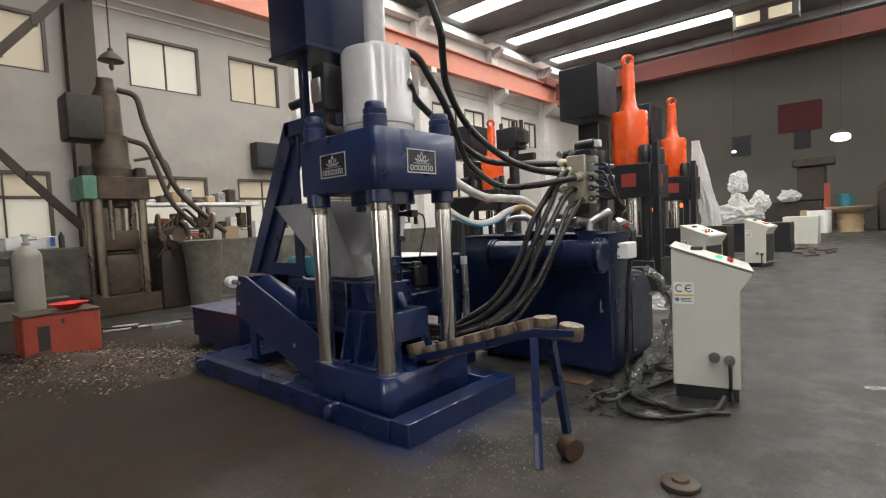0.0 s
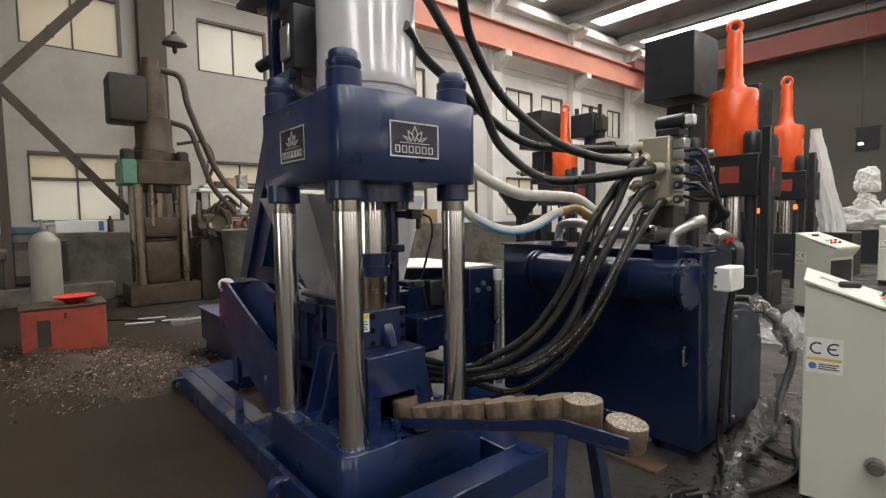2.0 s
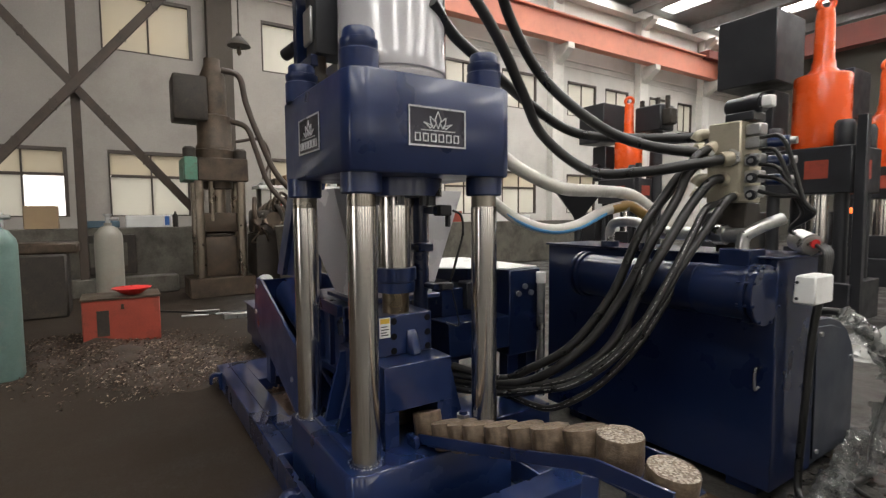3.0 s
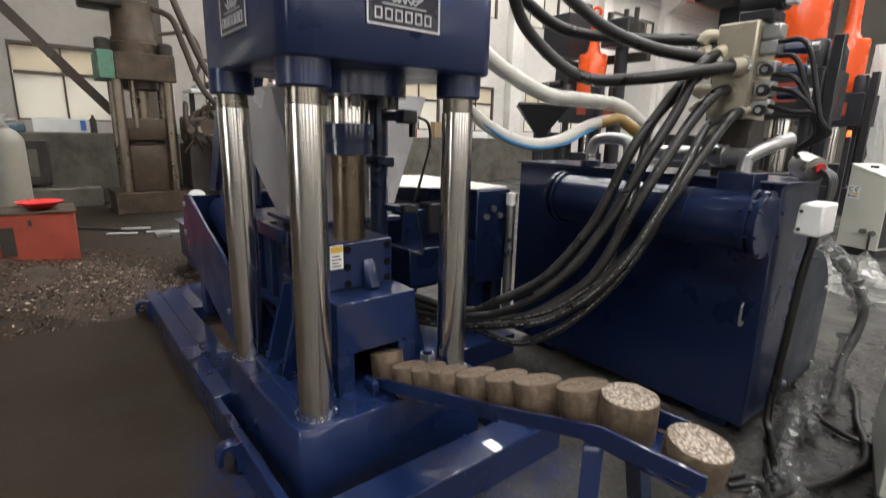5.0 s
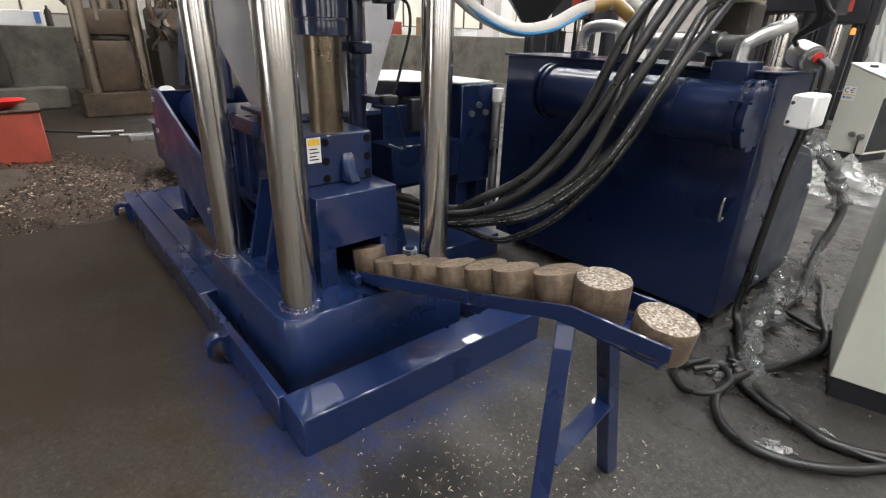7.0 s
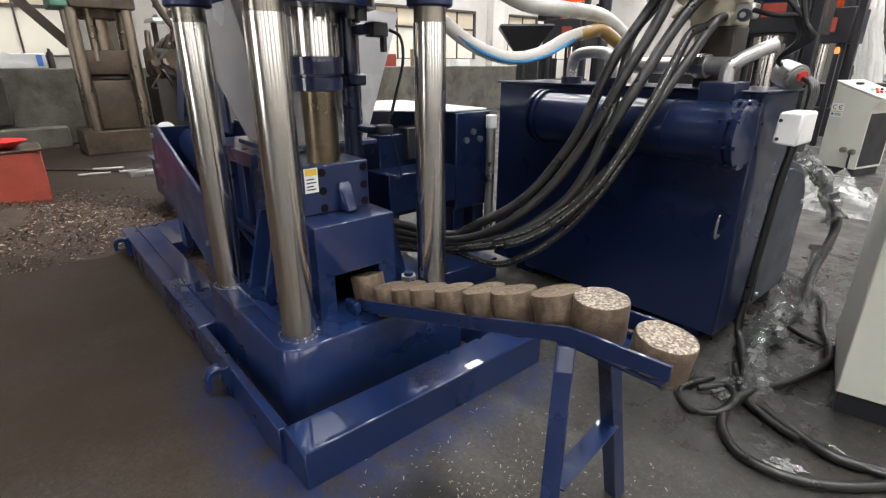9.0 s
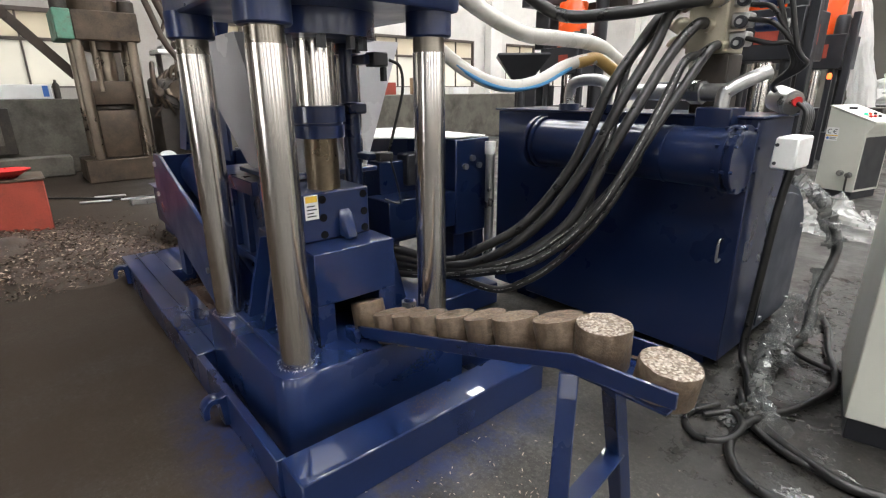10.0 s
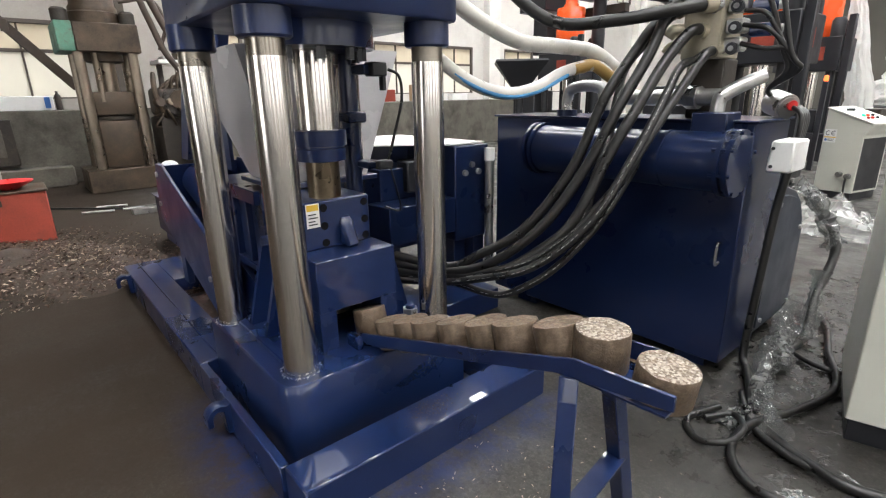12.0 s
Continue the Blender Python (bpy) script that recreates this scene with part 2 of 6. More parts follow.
def floor_material():
    """Worn dark concrete: oily patches, pale scuffs, brown swarf dust, blue overspray beside the press base."""
    m = bpy.data.materials.new("worn_concrete_floor")
    m.use_nodes = True
    nt = m.node_tree
    n, ln = nt.nodes, nt.links
    b = n["Principled BSDF"]
    tc = n.new("ShaderNodeTexCoord")

    def tex(scale, detail=6, rough=0.6):
        t = n.new("ShaderNodeTexNoise")
        t.inputs["Scale"].default_value, t.inputs["Detail"].default_value, t.inputs["Roughness"].default_value = scale, detail, rough
        ln.new(tc.outputs["Object"], t.inputs["Vector"])
        return t.outputs[0]

    def span(v, a, z, lo=0.0, hi=1.0):
        r = n.new("ShaderNodeMapRange")
        r.interpolation_type = "SMOOTHSTEP"
        ln.new(v, r.inputs[0])
        r.inputs[1].default_value, r.inputs[2].default_value, r.inputs[3].default_value, r.inputs[4].default_value = a, z, lo, hi
        return r.outputs[0]

    def times(a, c):
        r = n.new("ShaderNodeMath")
        r.operation = "MULTIPLY"
        ln.new(a, r.inputs[0])
        ln.new(c, r.inputs[1])
        return r.outputs[0]

    def mix(f, a, c):
        r = n.new("ShaderNodeMix")
        r.data_type = "RGBA"
        ln.new(f, r.inputs[0])
        for k, v in ((6, a), (7, c)):
            if isinstance(v, tuple):
                r.inputs[k].default_value = (*v, 1)
            else:
                ln.new(v, r.inputs[k])
        return r.outputs[2]

    xyz = n.new("ShaderNodeSeparateXYZ")
    ln.new(tc.outputs["Object"], xyz.inputs[0])
    x, y = xyz.outputs[0], xyz.outputs[1]
    big, mid, small = tex(0.7), tex(4.0, 8, 0.7), tex(45, 4)
    col = mix(span(big, 0.35, 0.65), (0.031, 0.0295, 0.027), (0.049, 0.0465, 0.042))
    col = mix(span(mid, 0.5, 0.72, 0, 0.8), col, (0.036, 0.033, 0.03))
    col = mix(span(tex(9, 6, 0.75), 0.56, 0.72, 0, 0.6), col, (0.115, 0.11, 0.10))
    col = mix(span(tex(1.9, 9, 0.78), 0.52, 0.64, 0, 0.85), col, (0.028, 0.026, 0.024))
    col = mix(span(tex(17, 6, 0.8), 0.58, 0.66, 0, 0.7), col, (0.13, 0.12, 0.108))
    col = mix(span(tex(110, 3, 0.6), 0.62, 0.7, 0, 0.7), col, (0.18, 0.165, 0.145))
    col = mix(span(small, 0.35, 0.65, 0, 0.55), col, (0.03, 0.027, 0.024))
    col = mix(span(tex(28, 7, 0.8), 0.5, 0.62, 0, 0.5), col, (0.085, 0.078, 0.068))
    # drag marks
    drag = n.new("ShaderNodeMapping")
    drag.inputs["Rotation"].default_value, drag.inputs["Scale"].default_value = (0, 0, 0.5), (14, 0.9, 1)
    ln.new(tc.outputs["Object"], drag.inputs[0])
    dt = n.new("ShaderNodeTexNoise")
    dt.inputs["Scale"].default_value, dt.inputs["Detail"].default_value = 1.6, 6
    ln.new(drag.outputs[0], dt.inputs["Vector"])
    col = mix(span(dt.outputs[0], 0.6, 0.72, 0, 0.45), col, (0.105, 0.098, 0.087))
    # brown tread of swarf before the chute
    tread = times(span(y, 3.5, 2.9), span(x, 0.4, -0.5))
    col = mix(times(tread, span(tex(3.1, 8, 0.7), 0.38, 0.6, 0.15, 0.75)), col, (0.05, 0.038, 0.028))
    col = mix(span(tex(60, 5, 0.75), 0.52, 0.62, 0, 0.5), col, (0.10, 0.10, 0.086))
    col = mix(span(tex(38, 6, 0.8), 0.52, 0.6, 0, 0.6), col, (0.014, 0.0125, 0.011))
    # brown dust on the side where swarf is thrown
    ragx = n.new("ShaderNodeMath")
    ragx.operation = "MULTIPLY_ADD"
    ln.new(tex(1.1, 7, 0.65), ragx.inputs[0])
    ragx.inputs[1].default_value = 3.2
    ln.new(x, ragx.inputs[2])
    dust = times(span(ragx.outputs[0], 0.55, -0.95), span(y, 4.5, 2.6))
    col = mix(times(dust, span(tex(2.3, 8, 0.75), 0.3, 0.62, 0.6, 0.95)), col, (0.030, 0.0213, 0.0153))
    # oily floor between the tank and the cabinet, and a dark patch before the rail
    oily = times(times(span(x, -1.6, -1.1), span(x, -0.2, -0.7)), times(span(y, 3.4, 4.0), span(y, 8.5, 6.0)))
    col = mix(times(oily, span(tex(6, 8, 0.75), 0.42, 0.6, 0.2, 0.85)), col, (0.017, 0.0155, 0.0135))
    spot = times(times(span(x, -1.57, -1.43), span(x, -1.15, -1.29)), times(span(y, 2.54, 2.70), span(y, 3.00, 2.86)))
    col = mix(times(spot, span(tex(11, 7, 0.7), 0.34, 0.48)), col, (0.010, 0.009, 0.008))
    # blue overspray along the front rail and the long side
    ragged = span(tex(9, 8, 0.75), 0.38, 0.60, 0.08, 0.85)
    east = times(times(span(x, -1.38, -1.66), span(x, -1.9, -1.6)), times(span(y, 2.3, 2.5), span(y, 3.9, 3.6)))
    south = times(times(span(y, 2.22, 2.49), span(y, 2.8, 2.5)), times(span(x, -3.0, -2.2), span(x, -1.35, -1.62)))
    both = n.new("ShaderNodeMath")
    both.operation = "MAXIMUM"
    ln.new(east, both.inputs[0])
    ln.new(south, both.inputs[1])
    col = mix(times(both.outputs[0], ragged), col, (0.013, 0.026, 0.095))
    ln.new(col, b.inputs["Base Color"])
    # dry dust has little gloss
    ln.new(span(dust, 0.0, 1.0, 0.36, 0.12), b.inputs["Specular IOR Level"])
    wet = span(tex(2.2, 7, 0.65), 0.38, 0.62, 0.34, 0.70)
    dry = n.new("ShaderNodeMix")
    ln.new(dust, dry.inputs[0])
    ln.new(wet, dry.inputs[2])
    dry.inputs[3].default_value = 0.8
    slick = n.new("ShaderNodeMix")
    ln.new(times(oily, span(tex(13, 8, 0.75), 0.36, 0.62)), slick.inputs[0])
    ln.new(dry.outputs[0], slick.inputs[2])
    slick.inputs[3].default_value = 0.2
    ln.new(slick.outputs[0], b.inputs["Roughness"])
    bp = n.new("ShaderNodeBump")
    bp.inputs["Strength"].default_value, bp.inputs["Distance"].default_value = 0.14, 0.02
    ln.new(tex(22, 10, 0.75), bp.inputs["Height"])
    ln.new(bp.outputs[0], b.inputs["Normal"])
    return m


FLOOR = floor_material()


# ---- builders ----
def prim(bm, made, bevel=0.0, seg=1):
    if bevel:
        edges = list({e for v in made for e in v.link_edges})
        bmesh.ops.bevel(bm, geom=edges, offset=bevel, segments=seg, affect="EDGES", profile=0.6)


def box(bm, x0, x1, y0, y1, z0, z1, bevel=0.004, seg=1):
    """An axis-aligned block with broken edges."""
    made = bmesh.ops.create_cube(bm, size=1, matrix=Matrix.LocRotScale(((x0 + x1) / 2, (y0 + y1) / 2, (z0 + z1) / 2), None, (abs(x1 - x0), abs(y1 - y0), abs(z1 - z0))))["verts"]
    prim(bm, made, bevel, seg)
    return bm


def cyl(bm, a, b, r, r2=None, seg=28, bevel=0.0):
    """A cylinder or cone from a to b."""
    a, b = Vector(a), Vector(b)
    d = b - a
    m = Matrix.Translation((a + b) / 2) @ d.to_track_quat("Z", "Y").to_matrix().to_4x4()
    made = bmesh.ops.create_cone(bm, cap_ends=True, segments=seg, radius1=r, radius2=r if r2 is None else r2, depth=d.length, matrix=m)["verts"]
    if bevel:
        edges = [e for e in {e for v in made for e in v.link_edges} if max(len(f.verts) for f in e.link_faces) > 4]
        bmesh.ops.bevel(bm, geom=edges, offset=bevel, segments=2, affect="EDGES")
    return bm


def slab(bm, poly, axis, a, b, bevel=0.0):
    """A polygon in the plane across axis, drawn out from a to b. poly: pairs of the other two coordinates, in order."""
    k = "xyz".index(axis)
    rows = []
    for v in (a, b):
        ring = []
        for p in poly:
            c = list(p)
            c.insert(k, v)
            ring.append(bm.verts.new(c))
        rows.append(ring)
    n = len(poly)
    faces = [bm.faces.new(rows[0]), bm.faces.new(rows[1][::-1])]
    faces += [bm.faces.new((rows[0][i], rows[1][i], rows[1][(i + 1) % n], rows[0][(i + 1) % n])) for i in range(n)]
    bmesh.ops.recalc_face_normals(bm, faces=faces)
    if bevel:
        prim(bm, rows[0] + rows[1], bevel)
    return bm


def curve(pts, steps=8):
    """A smooth line through the points."""
    p = [Vector(q) for q in pts]
    p = [2 * p[0] - p[1], *p, 2 * p[-1] - p[-2]]
    out = []
    for i in range(1, len(p) - 2):
        for s in range(steps):
            t = s / steps
            a, b, c, d = p[i - 1 : i + 3]
            out.append(0.5 * (2 * b + (c - a) * t + (2 * a - 5 * b + 4 * c - d) * t * t + (3 * b - a - 3 * c + d) * t ** 3))
    return out + [p[-2]]


def tube(bm, pts, r, seg=10, steps=8, wobble=0.0):
    """A round tube along a smooth line."""
    line = curve(pts, steps) if len(pts) > 2 else [Vector(q) for q in pts]
    rings, up = [], None
    for i, c in enumerate(line):
        d = (line[min(i + 1, len(line) - 1)] - line[max(i - 1, 0)]).normalized()
        up = (up - d * up.dot(d)).normalized() if up else d.orthogonal().normalized()
        side = d.cross(up)
        rr = r * (1 + wobble * noise.noise(c * 14))
        rings.append([bm.verts.new(c + rr * (math.cos(6.2832 * k / seg) * up + math.sin(6.2832 * k / seg) * side)) for k in range(seg)])
    for a, b in zip(rings, rings[1:]):
        for k in range(seg):
            bm.faces.new((a[k], a[(k + 1) % seg], b[(k + 1) % seg], b[k]))
    bm.faces.new(rings[0][::-1])
    bm.faces.new(rings[-1])
    return bm


def lathe(bm, profile, x, y, seg=24):
    """A turned body about the vertical through x, y. profile: (radius, height) from the bottom up."""
    rings = [[bm.verts.new((x + r * math.cos(6.2832 * k / seg), y + r * math.sin(6.2832 * k / seg), z)) for k in range(seg)] for r, z in profile]
    for a, b in zip(rings, rings[1:]):
        for k in range(seg):
            bm.faces.new((a[k], a[(k + 1) % seg], b[(k + 1) % seg], b[k]))
    bm.faces.new(rings[0][::-1])
    bm.faces.new(rings[-1])
    return bm


def base_of(ob):
    v = Vector((0, 0, 0))
    while ob:
        v += ob.location
        ob = ob.parent
    return v


def mesh_of(name, bm, material, offset, angle=42):
    me = bpy.data.meshes.new(name)
    bmesh.ops.translate(bm, verts=bm.verts, vec=-offset)
    bm.to_mesh(me)
    bm.free()
    me.materials.append(material)
    me.polygons.foreach_set("use_smooth", [True] * len(me.polygons))
    me.set_sharp_from_angle(angle=radians(angle))
    return me


def part(name, bm, material, parent, label="", angle=42):
    """One mesh, drawn in world metres, as a part of parent."""
    ob = new(name, mesh_of(name, bm, material, base_of(parent), angle))
    ob.parent = parent
    return tagged(ob, label)


def thing(name, label, category, at, group="", kind=""):
    ob = new(name)
    ob.location, ob.empty_display_size = at, 0.1
    return tagged(ob, label, category, group, kind)


def solid(name, bm, material, label, category, at=(0, 0, 0), group="", kind="", angle=42):
    """A thing of one mesh."""
    ob = new(name, mesh_of(name, bm, material, Vector(at), angle))
    ob.location = at
    return tagged(ob, label, category, group, kind)


def B():
    return bmesh.new()


# ---- hall ----
WX, EX, SY, NY, ROOF = -16.95, 9.0, -18.0, 38.0, 12.1
solid("floor", box(B(), WX - 0.3, EX + 0.3, SY - 0.3, NY + 0.3, -0.2, 0, 0), FLOOR, "worn dark concrete floor with dust, stains and blue overspray", "floor", kind="structure")


def pierced(bm, axis, a, b, u0, u1, v0, v1, holes):
    """A wall from a to b across axis, with rectangular openings (u0, u1, v0, v1)."""
    us = sorted({u0, u1, *[h for q in holes for h in q[:2]]})
    vs = sorted({v0, v1, *[h for q in holes for h in q[2:]]})
    for p, q in zip(us, us[1:]):
        run = None
        for r, s in zip(vs, vs[1:]):
            mu, mv = (p + q) / 2, (r + s) / 2
            hole = any(h[0] < mu < h[1] and h[2] < mv < h[3] for h in holes)
            if not hole:
                run = (run[0], s) if run else (r, s)
            if (hole or s == vs[-1]) and run:
                if axis == "x":
                    box(bm, a, b, p, q, *run, 0)
                elif axis == "y":
                    box(bm, p, q, a, b, *run, 0)
                else:
                    box(bm, p, q, *run, a, b, 0)
                run = None
    return bm


UPPER = [(-8.1, -5.9), (-4.9, -2.9), (1.65, 3.92), (5.93, 8.09), (9.13, 11.07), (12.9, 14.9), (15.9, 17.9), (19.9, 21.9), (22.6, 24.4), (26.2, 28.0), (28.8, 30.2)]
LOWER = [(-4.9, -2.9), (-1.2, 0.75), (1.67, 3.75), (6.06, 8.1), (9.19, 11.1), (12.9, 14.9), (15.9, 17.9), (19.9, 21.9), (22.6, 24.4)]
# unseen east openings, added to light the columns and the cabinet
EAST_FILL = (-14.5, -10.0, -5.5, -1.0, 3.5, 8.0, 12.5)
# unseen doorway, added so that light reaches the south-facing faces
ADDED_DOOR = (-4.0, 1.0, 0.0, 4.8)
west_holes = [(a, b, 6.12, 7.72) for a, b in UPPER] + [(a, b, 1.5, 3.36) for a, b in LOWER]
# the far stretch has skylight brightness put into its plaster colour
for name, lo, hi, m, label in (("wall_west", SY - 0.3, 11.9, PLASTER, "dirty white plastered workshop wall with two rows of windows"), ("wall_west_far", 11.9, NY, PLASTER_SKYLIT, "far stretch of the workshop wall, coloured paler for the skylight on it")):
    solid(name, pierced(B(), "x", WX - 0.3, WX, lo, hi, 0, ROOF + 0.1, [q for q in west_holes if lo < q[0] < hi]), m, label, "wall", kind="structure")
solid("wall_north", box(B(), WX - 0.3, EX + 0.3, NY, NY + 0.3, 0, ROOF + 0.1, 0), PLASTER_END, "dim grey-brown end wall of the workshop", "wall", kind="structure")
solid("wall_east", pierced(B(), "x", EX, EX + 0.3, SY - 0.3, NY, 0, ROOF + 0.1, [(y, y + 2.4, 1.4, 4.2) for y in EAST_FILL]), PLASTER, "plain plastered wall", "wall", kind="structure")
solid("wall_south", pierced(B(), "y", SY - 0.3, SY, WX, EX, 0, ROOF + 0.1, [ADDED_DOOR]), PLASTER, "plain plastered wall", "wall", kind="structure")


def window(number, y0, y1, z0, z1, low):
    w = thing(f"window_{number}", "brown-framed window with papered cream panes lit from outside" if not low else "low brown-framed window with cream upper panes and frosted lower panes", "window", (WX, (y0 + y1) / 2, z0), "workshop windows", "structure")
    bm, t = B(), 0.07
    box(bm, WX - 0.14, WX + 0.02, y0, y0 + t * 0.6, z0, z1)
    box(bm, WX - 0.14, WX + 0.02, y1 - t * 1.3, y1, z0, z1)
    box(bm, WX - 0.14, WX + 0.025, y0 + t * 0.6, y1 - t * 1.3, z1 - t * 1.4, z1)
    box(bm, WX - 0.14, WX + 0.01, y0 + t * 0.6, y1 - t * 1.3, z0, z0 + t * 0.5)
    mid = (y0 + y1) / 2
    box(bm, WX - 0.13, WX - 0.03, mid - 0.022, mid + 0.022, z0 + t * 0.5, z1 - t * 1.4)
    if low:
        box(bm, WX - 0.13, WX - 0.02, y0 + 0.05, y1 - 0.09, 2.60, 2.68)
    part("window_frame", bm, FRAME, w)
    for a, b in ((y0 + 0.03, mid - 0.015), (mid + 0.015, y1 - 0.06)):
        for c, d, m in ([(z0, 2.62, CREAM_PALE)] * (y0 > 0 or a < mid - 0.1) + [(2.66, z1 - 0.05, CREAM)] if low else [(z0 + 0.02, z1 - 0.05, CREAM if number < 6 and number % 2 else CREAM_PALE)]):
            ob = part("pane", box(B(), WX - 0.09, WX - 0.08, a, b, c, d, 0), m, w)
            ob.visible_shadow = False


for i, (a, b) in enumerate(UPPER):
    window(i + 1, a, b, 6.12, 7.72, False)
for i, (a, b) in enumerate(LOWER):
    window(i + 20, a, b, 1.5, 3.36, True)
day = B()
for a, b in UPPER:
    box(day, WX - 0.6, WX - 0.55, a - 0.2, b + 0.2, 5.9, 8.0, 0)
for a, b in LOWER:
    box(day, WX - 0.6, WX - 0.55, a - 0.2, b + 0.2, 1.3, 3.6, 0)
# glow behind the added east openings
for a in EAST_FILL:
    box(day, EX + 0.5, EX + 0.55, a - 0.2, a + 2.6, 1.2, 4.4, 0)
# fill glow outside the added doorway
solid("backdrop", box(B(), ADDED_DOOR[0] - 0.3, ADDED_DOOR[1] + 0.3, SY - 0.7, SY - 0.65, 0, 5.1, 0), DOOR_FILL, "unseen fill light added outside a made-up south doorway", "daylight", kind="structure")
solid("backdrop", day, DAY, "pale overcast daylight behind the windows and the added east openings", "daylight", kind="structure")

# flat sheet roof with strips of skylight across the hall
# the two southernmost strips are unseen, added to light the front faces
STRIPS = [32.0 - 5.28 * k for k in range(8)]
SPANS = ((-16.4, -5.6), (-2.0, 8.4))
# the added strips open over the east half only
roof_holes = [(a, b, y - 0.6, y + 0.6) for y in STRIPS for a, b in SPANS if y > 5 or a > -5]
bm = pierced(B(), "z", ROOF, ROOF + 0.12, WX - 0.3, EX + 0.3, SY - 0.3, NY + 0.3, roof_holes)
for k in range(10):
    y = 34.6 - 5.28 * k
    box(bm, WX + 0.02, EX - 0.02, y - 0.09, y + 0.09, ROOF - 0.62, ROOF - 0.17, 0)
solid("ceiling", bm, CEILING, "dark sheet-metal roof with purlins and beams", "ceiling", kind="structure")
bm = B()
for y in STRIPS:
    for a, b in SPANS[0 if y > 5 else 1:]:
        box(bm, a - 0.1, b + 0.1, y - 0.7, y + 0.7, ROOF + 0.2, ROOF + 0.24, 0)
solid("backdrop", bm, SKYGLOW, "bright overcast sky over the roof strips", "daylight", kind="structure")

# wall piers, brackets, crane beam and bridge girder
PIERS = (-9.6, -2.3, 4.64, 11.9, 18.9, 25.2, 31.0)
for y in PIERS:
    bm = box(B(), WX + 0.003, WX + 0.38, y - 0.35, y + 0.35, 0, ROOF - 0.7, 0.01)
    slab(bm, [(WX + 0.37, 8.2), (WX + 1.15, 8.75), (WX + 1.15, 9.0), (WX + 0.37, 9.0)], "y", y - 0.2, y + 0.2)
    slab(bm, [(WX + 0.37, 10.9), (WX + 0.95, 11.3), (WX + 0.95, 11.45), (WX + 0.37, 11.45)], "y", y - 0.2, y + 0.2)
    solid("pier", bm, WHITEWASH if y > 5 else PIER_DARK, "tall plastered wall pier with a crane bracket", "pillar", group="wall piers", kind="structure")
bm = box(B(), WX + 0.003, WX + 0.5, SY, NY, ROOF - 0.75, ROOF - 0.4, 0)
box(bm, WX + 0.003, WX + 0.09, SY, NY, 8.62, 8.68, 0)
box(bm, WX + 0.003, WX + 0.06, SY, NY, 8.35, 8.39, 0)
solid("trim", bm, WHITEWASH, "plastered ledges along the wall", "trim", kind="structure")
beam = thing("crane_beam", "long faded red steel crane runway beam on wall brackets", "beam", (WX + 0.9, 10, 9.0))
part("web", box(B(), WX + 0.86, WX + 0.94, SY + 1, NY - 0.5, 9.06, 10.1, 0), CRANE, beam)
part("flange", box(B(), WX + 0.68, WX + 1.12, SY + 1, NY - 0.5, 9.0, 9.06, 0.005), CRANE, beam)
part("flange", box(B(), WX + 0.68, WX + 1.12, SY + 1, NY - 0.5, 10.1, 10.17, 0.005), CRANE, beam)
part("rail", box(B(), WX + 0.86, WX + 0.94, SY + 1, NY - 0.5, 10.17, 10.27, 0.005), DARK_IRON, beam)
gird = thing("crane_bridge", "red overhead crane bridge girder spanning the hall", "crane", (-4, 31, 9.2))
bm = box(B(), WX + 1.3, EX - 0.6, 30.75, 31.25, 9.25, 10.2, 0.01)
part("girder", bm, CRANE_DARK, gird)
part("lower_flange", box(B(), WX + 1.3, EX - 0.6, 30.68, 31.32, 9.15, 9.25, 0.01), CRANE_DARK, gird)
part("end_carriage", box(B(), WX + 0.7, WX + 1.3, 29.6, 32.4, 10.0, 10.45, 0.02), CRANE_DARK, gird)

# ---- briquetting press ----
CX, CY = -2.37, 3.03          # axis of the press
COLS = ((-2.045, 2.70), (-2.705, 2.662), (-2.045, 3.37), (-2.705, 3.37))
press = thing("briquetting_press", "dark blue hydraulic briquetting press with four polished steel columns", "press", (CX, CY, 0))
bm = B()
box(bm, -1.85, -1.675, 2.515, 3.76, 0.0, 0.163, 0.006)                       # front rail
box(bm, -2.82, -1.85, 2.50, 2.538, 0.0, 0.160, 0.004)                        # thin outer flange beside the slot
box(bm, -4.86, -2.82, 2.50, 2.60, 0.0, 0.163, 0.006)
box(bm, -4.86, -2.82, 2.60, 2.72, 0.12, 0.163, 0.003)
box(bm, -4.86, -4.24, 2.72, 3.40, 0.06, 0.160, 0.004)
box(bm, -3.35, -2.82, 2.72, 3.40, 0.12, 0.160, 0.004)
box(bm, -4.86, -1.85, 3.58, 3.76, 0.0, 0.163, 0.006)                         # far rail
for x in (-2.40, -4.60):                                                     # lifting lugs on the side
    arch = [(2.503, 0.02), (2.503, 0.168)] + [(2.452 - 0.052 * math.sin(a), 0.115 + 0.053 * math.cos(a)) for a in (-0.6, -0.2, 0.2, 0.6, 1.0, 1.4, 1.8)] + [(2.402, 0.078), (2.426, 0.078)] + [(2.452 - 0.026 * math.sin(a), 0.115 + 0.027 * math.cos(a)) for a in (1.6, 1.0, 0.4, -0.2, -0.8)] + [(2.478, 0.02)]
    slab(bm, arch, "x", x - 0.03, x + 0.03, 0.003)
part("base_frame", bm, BLUE, press)
# shade of the pit is put into the pan's colour
part("floor_pan", box(B(), -4.24, -1.86, 2.62, 3.58, 0.004, 0.02, 0), PIT_BLACK, press, "black pan that carries the shade inside the base frame")
bm = B()
made = [(-2.81, 2.585), (-2.02, 2.585), (-1.965, 2.60), (-1.935, 2.655), (-1.935, 3.47), (-2.81, 3.47)]
slab(bm, made, "z", 0.02, 0.39, 0.008)
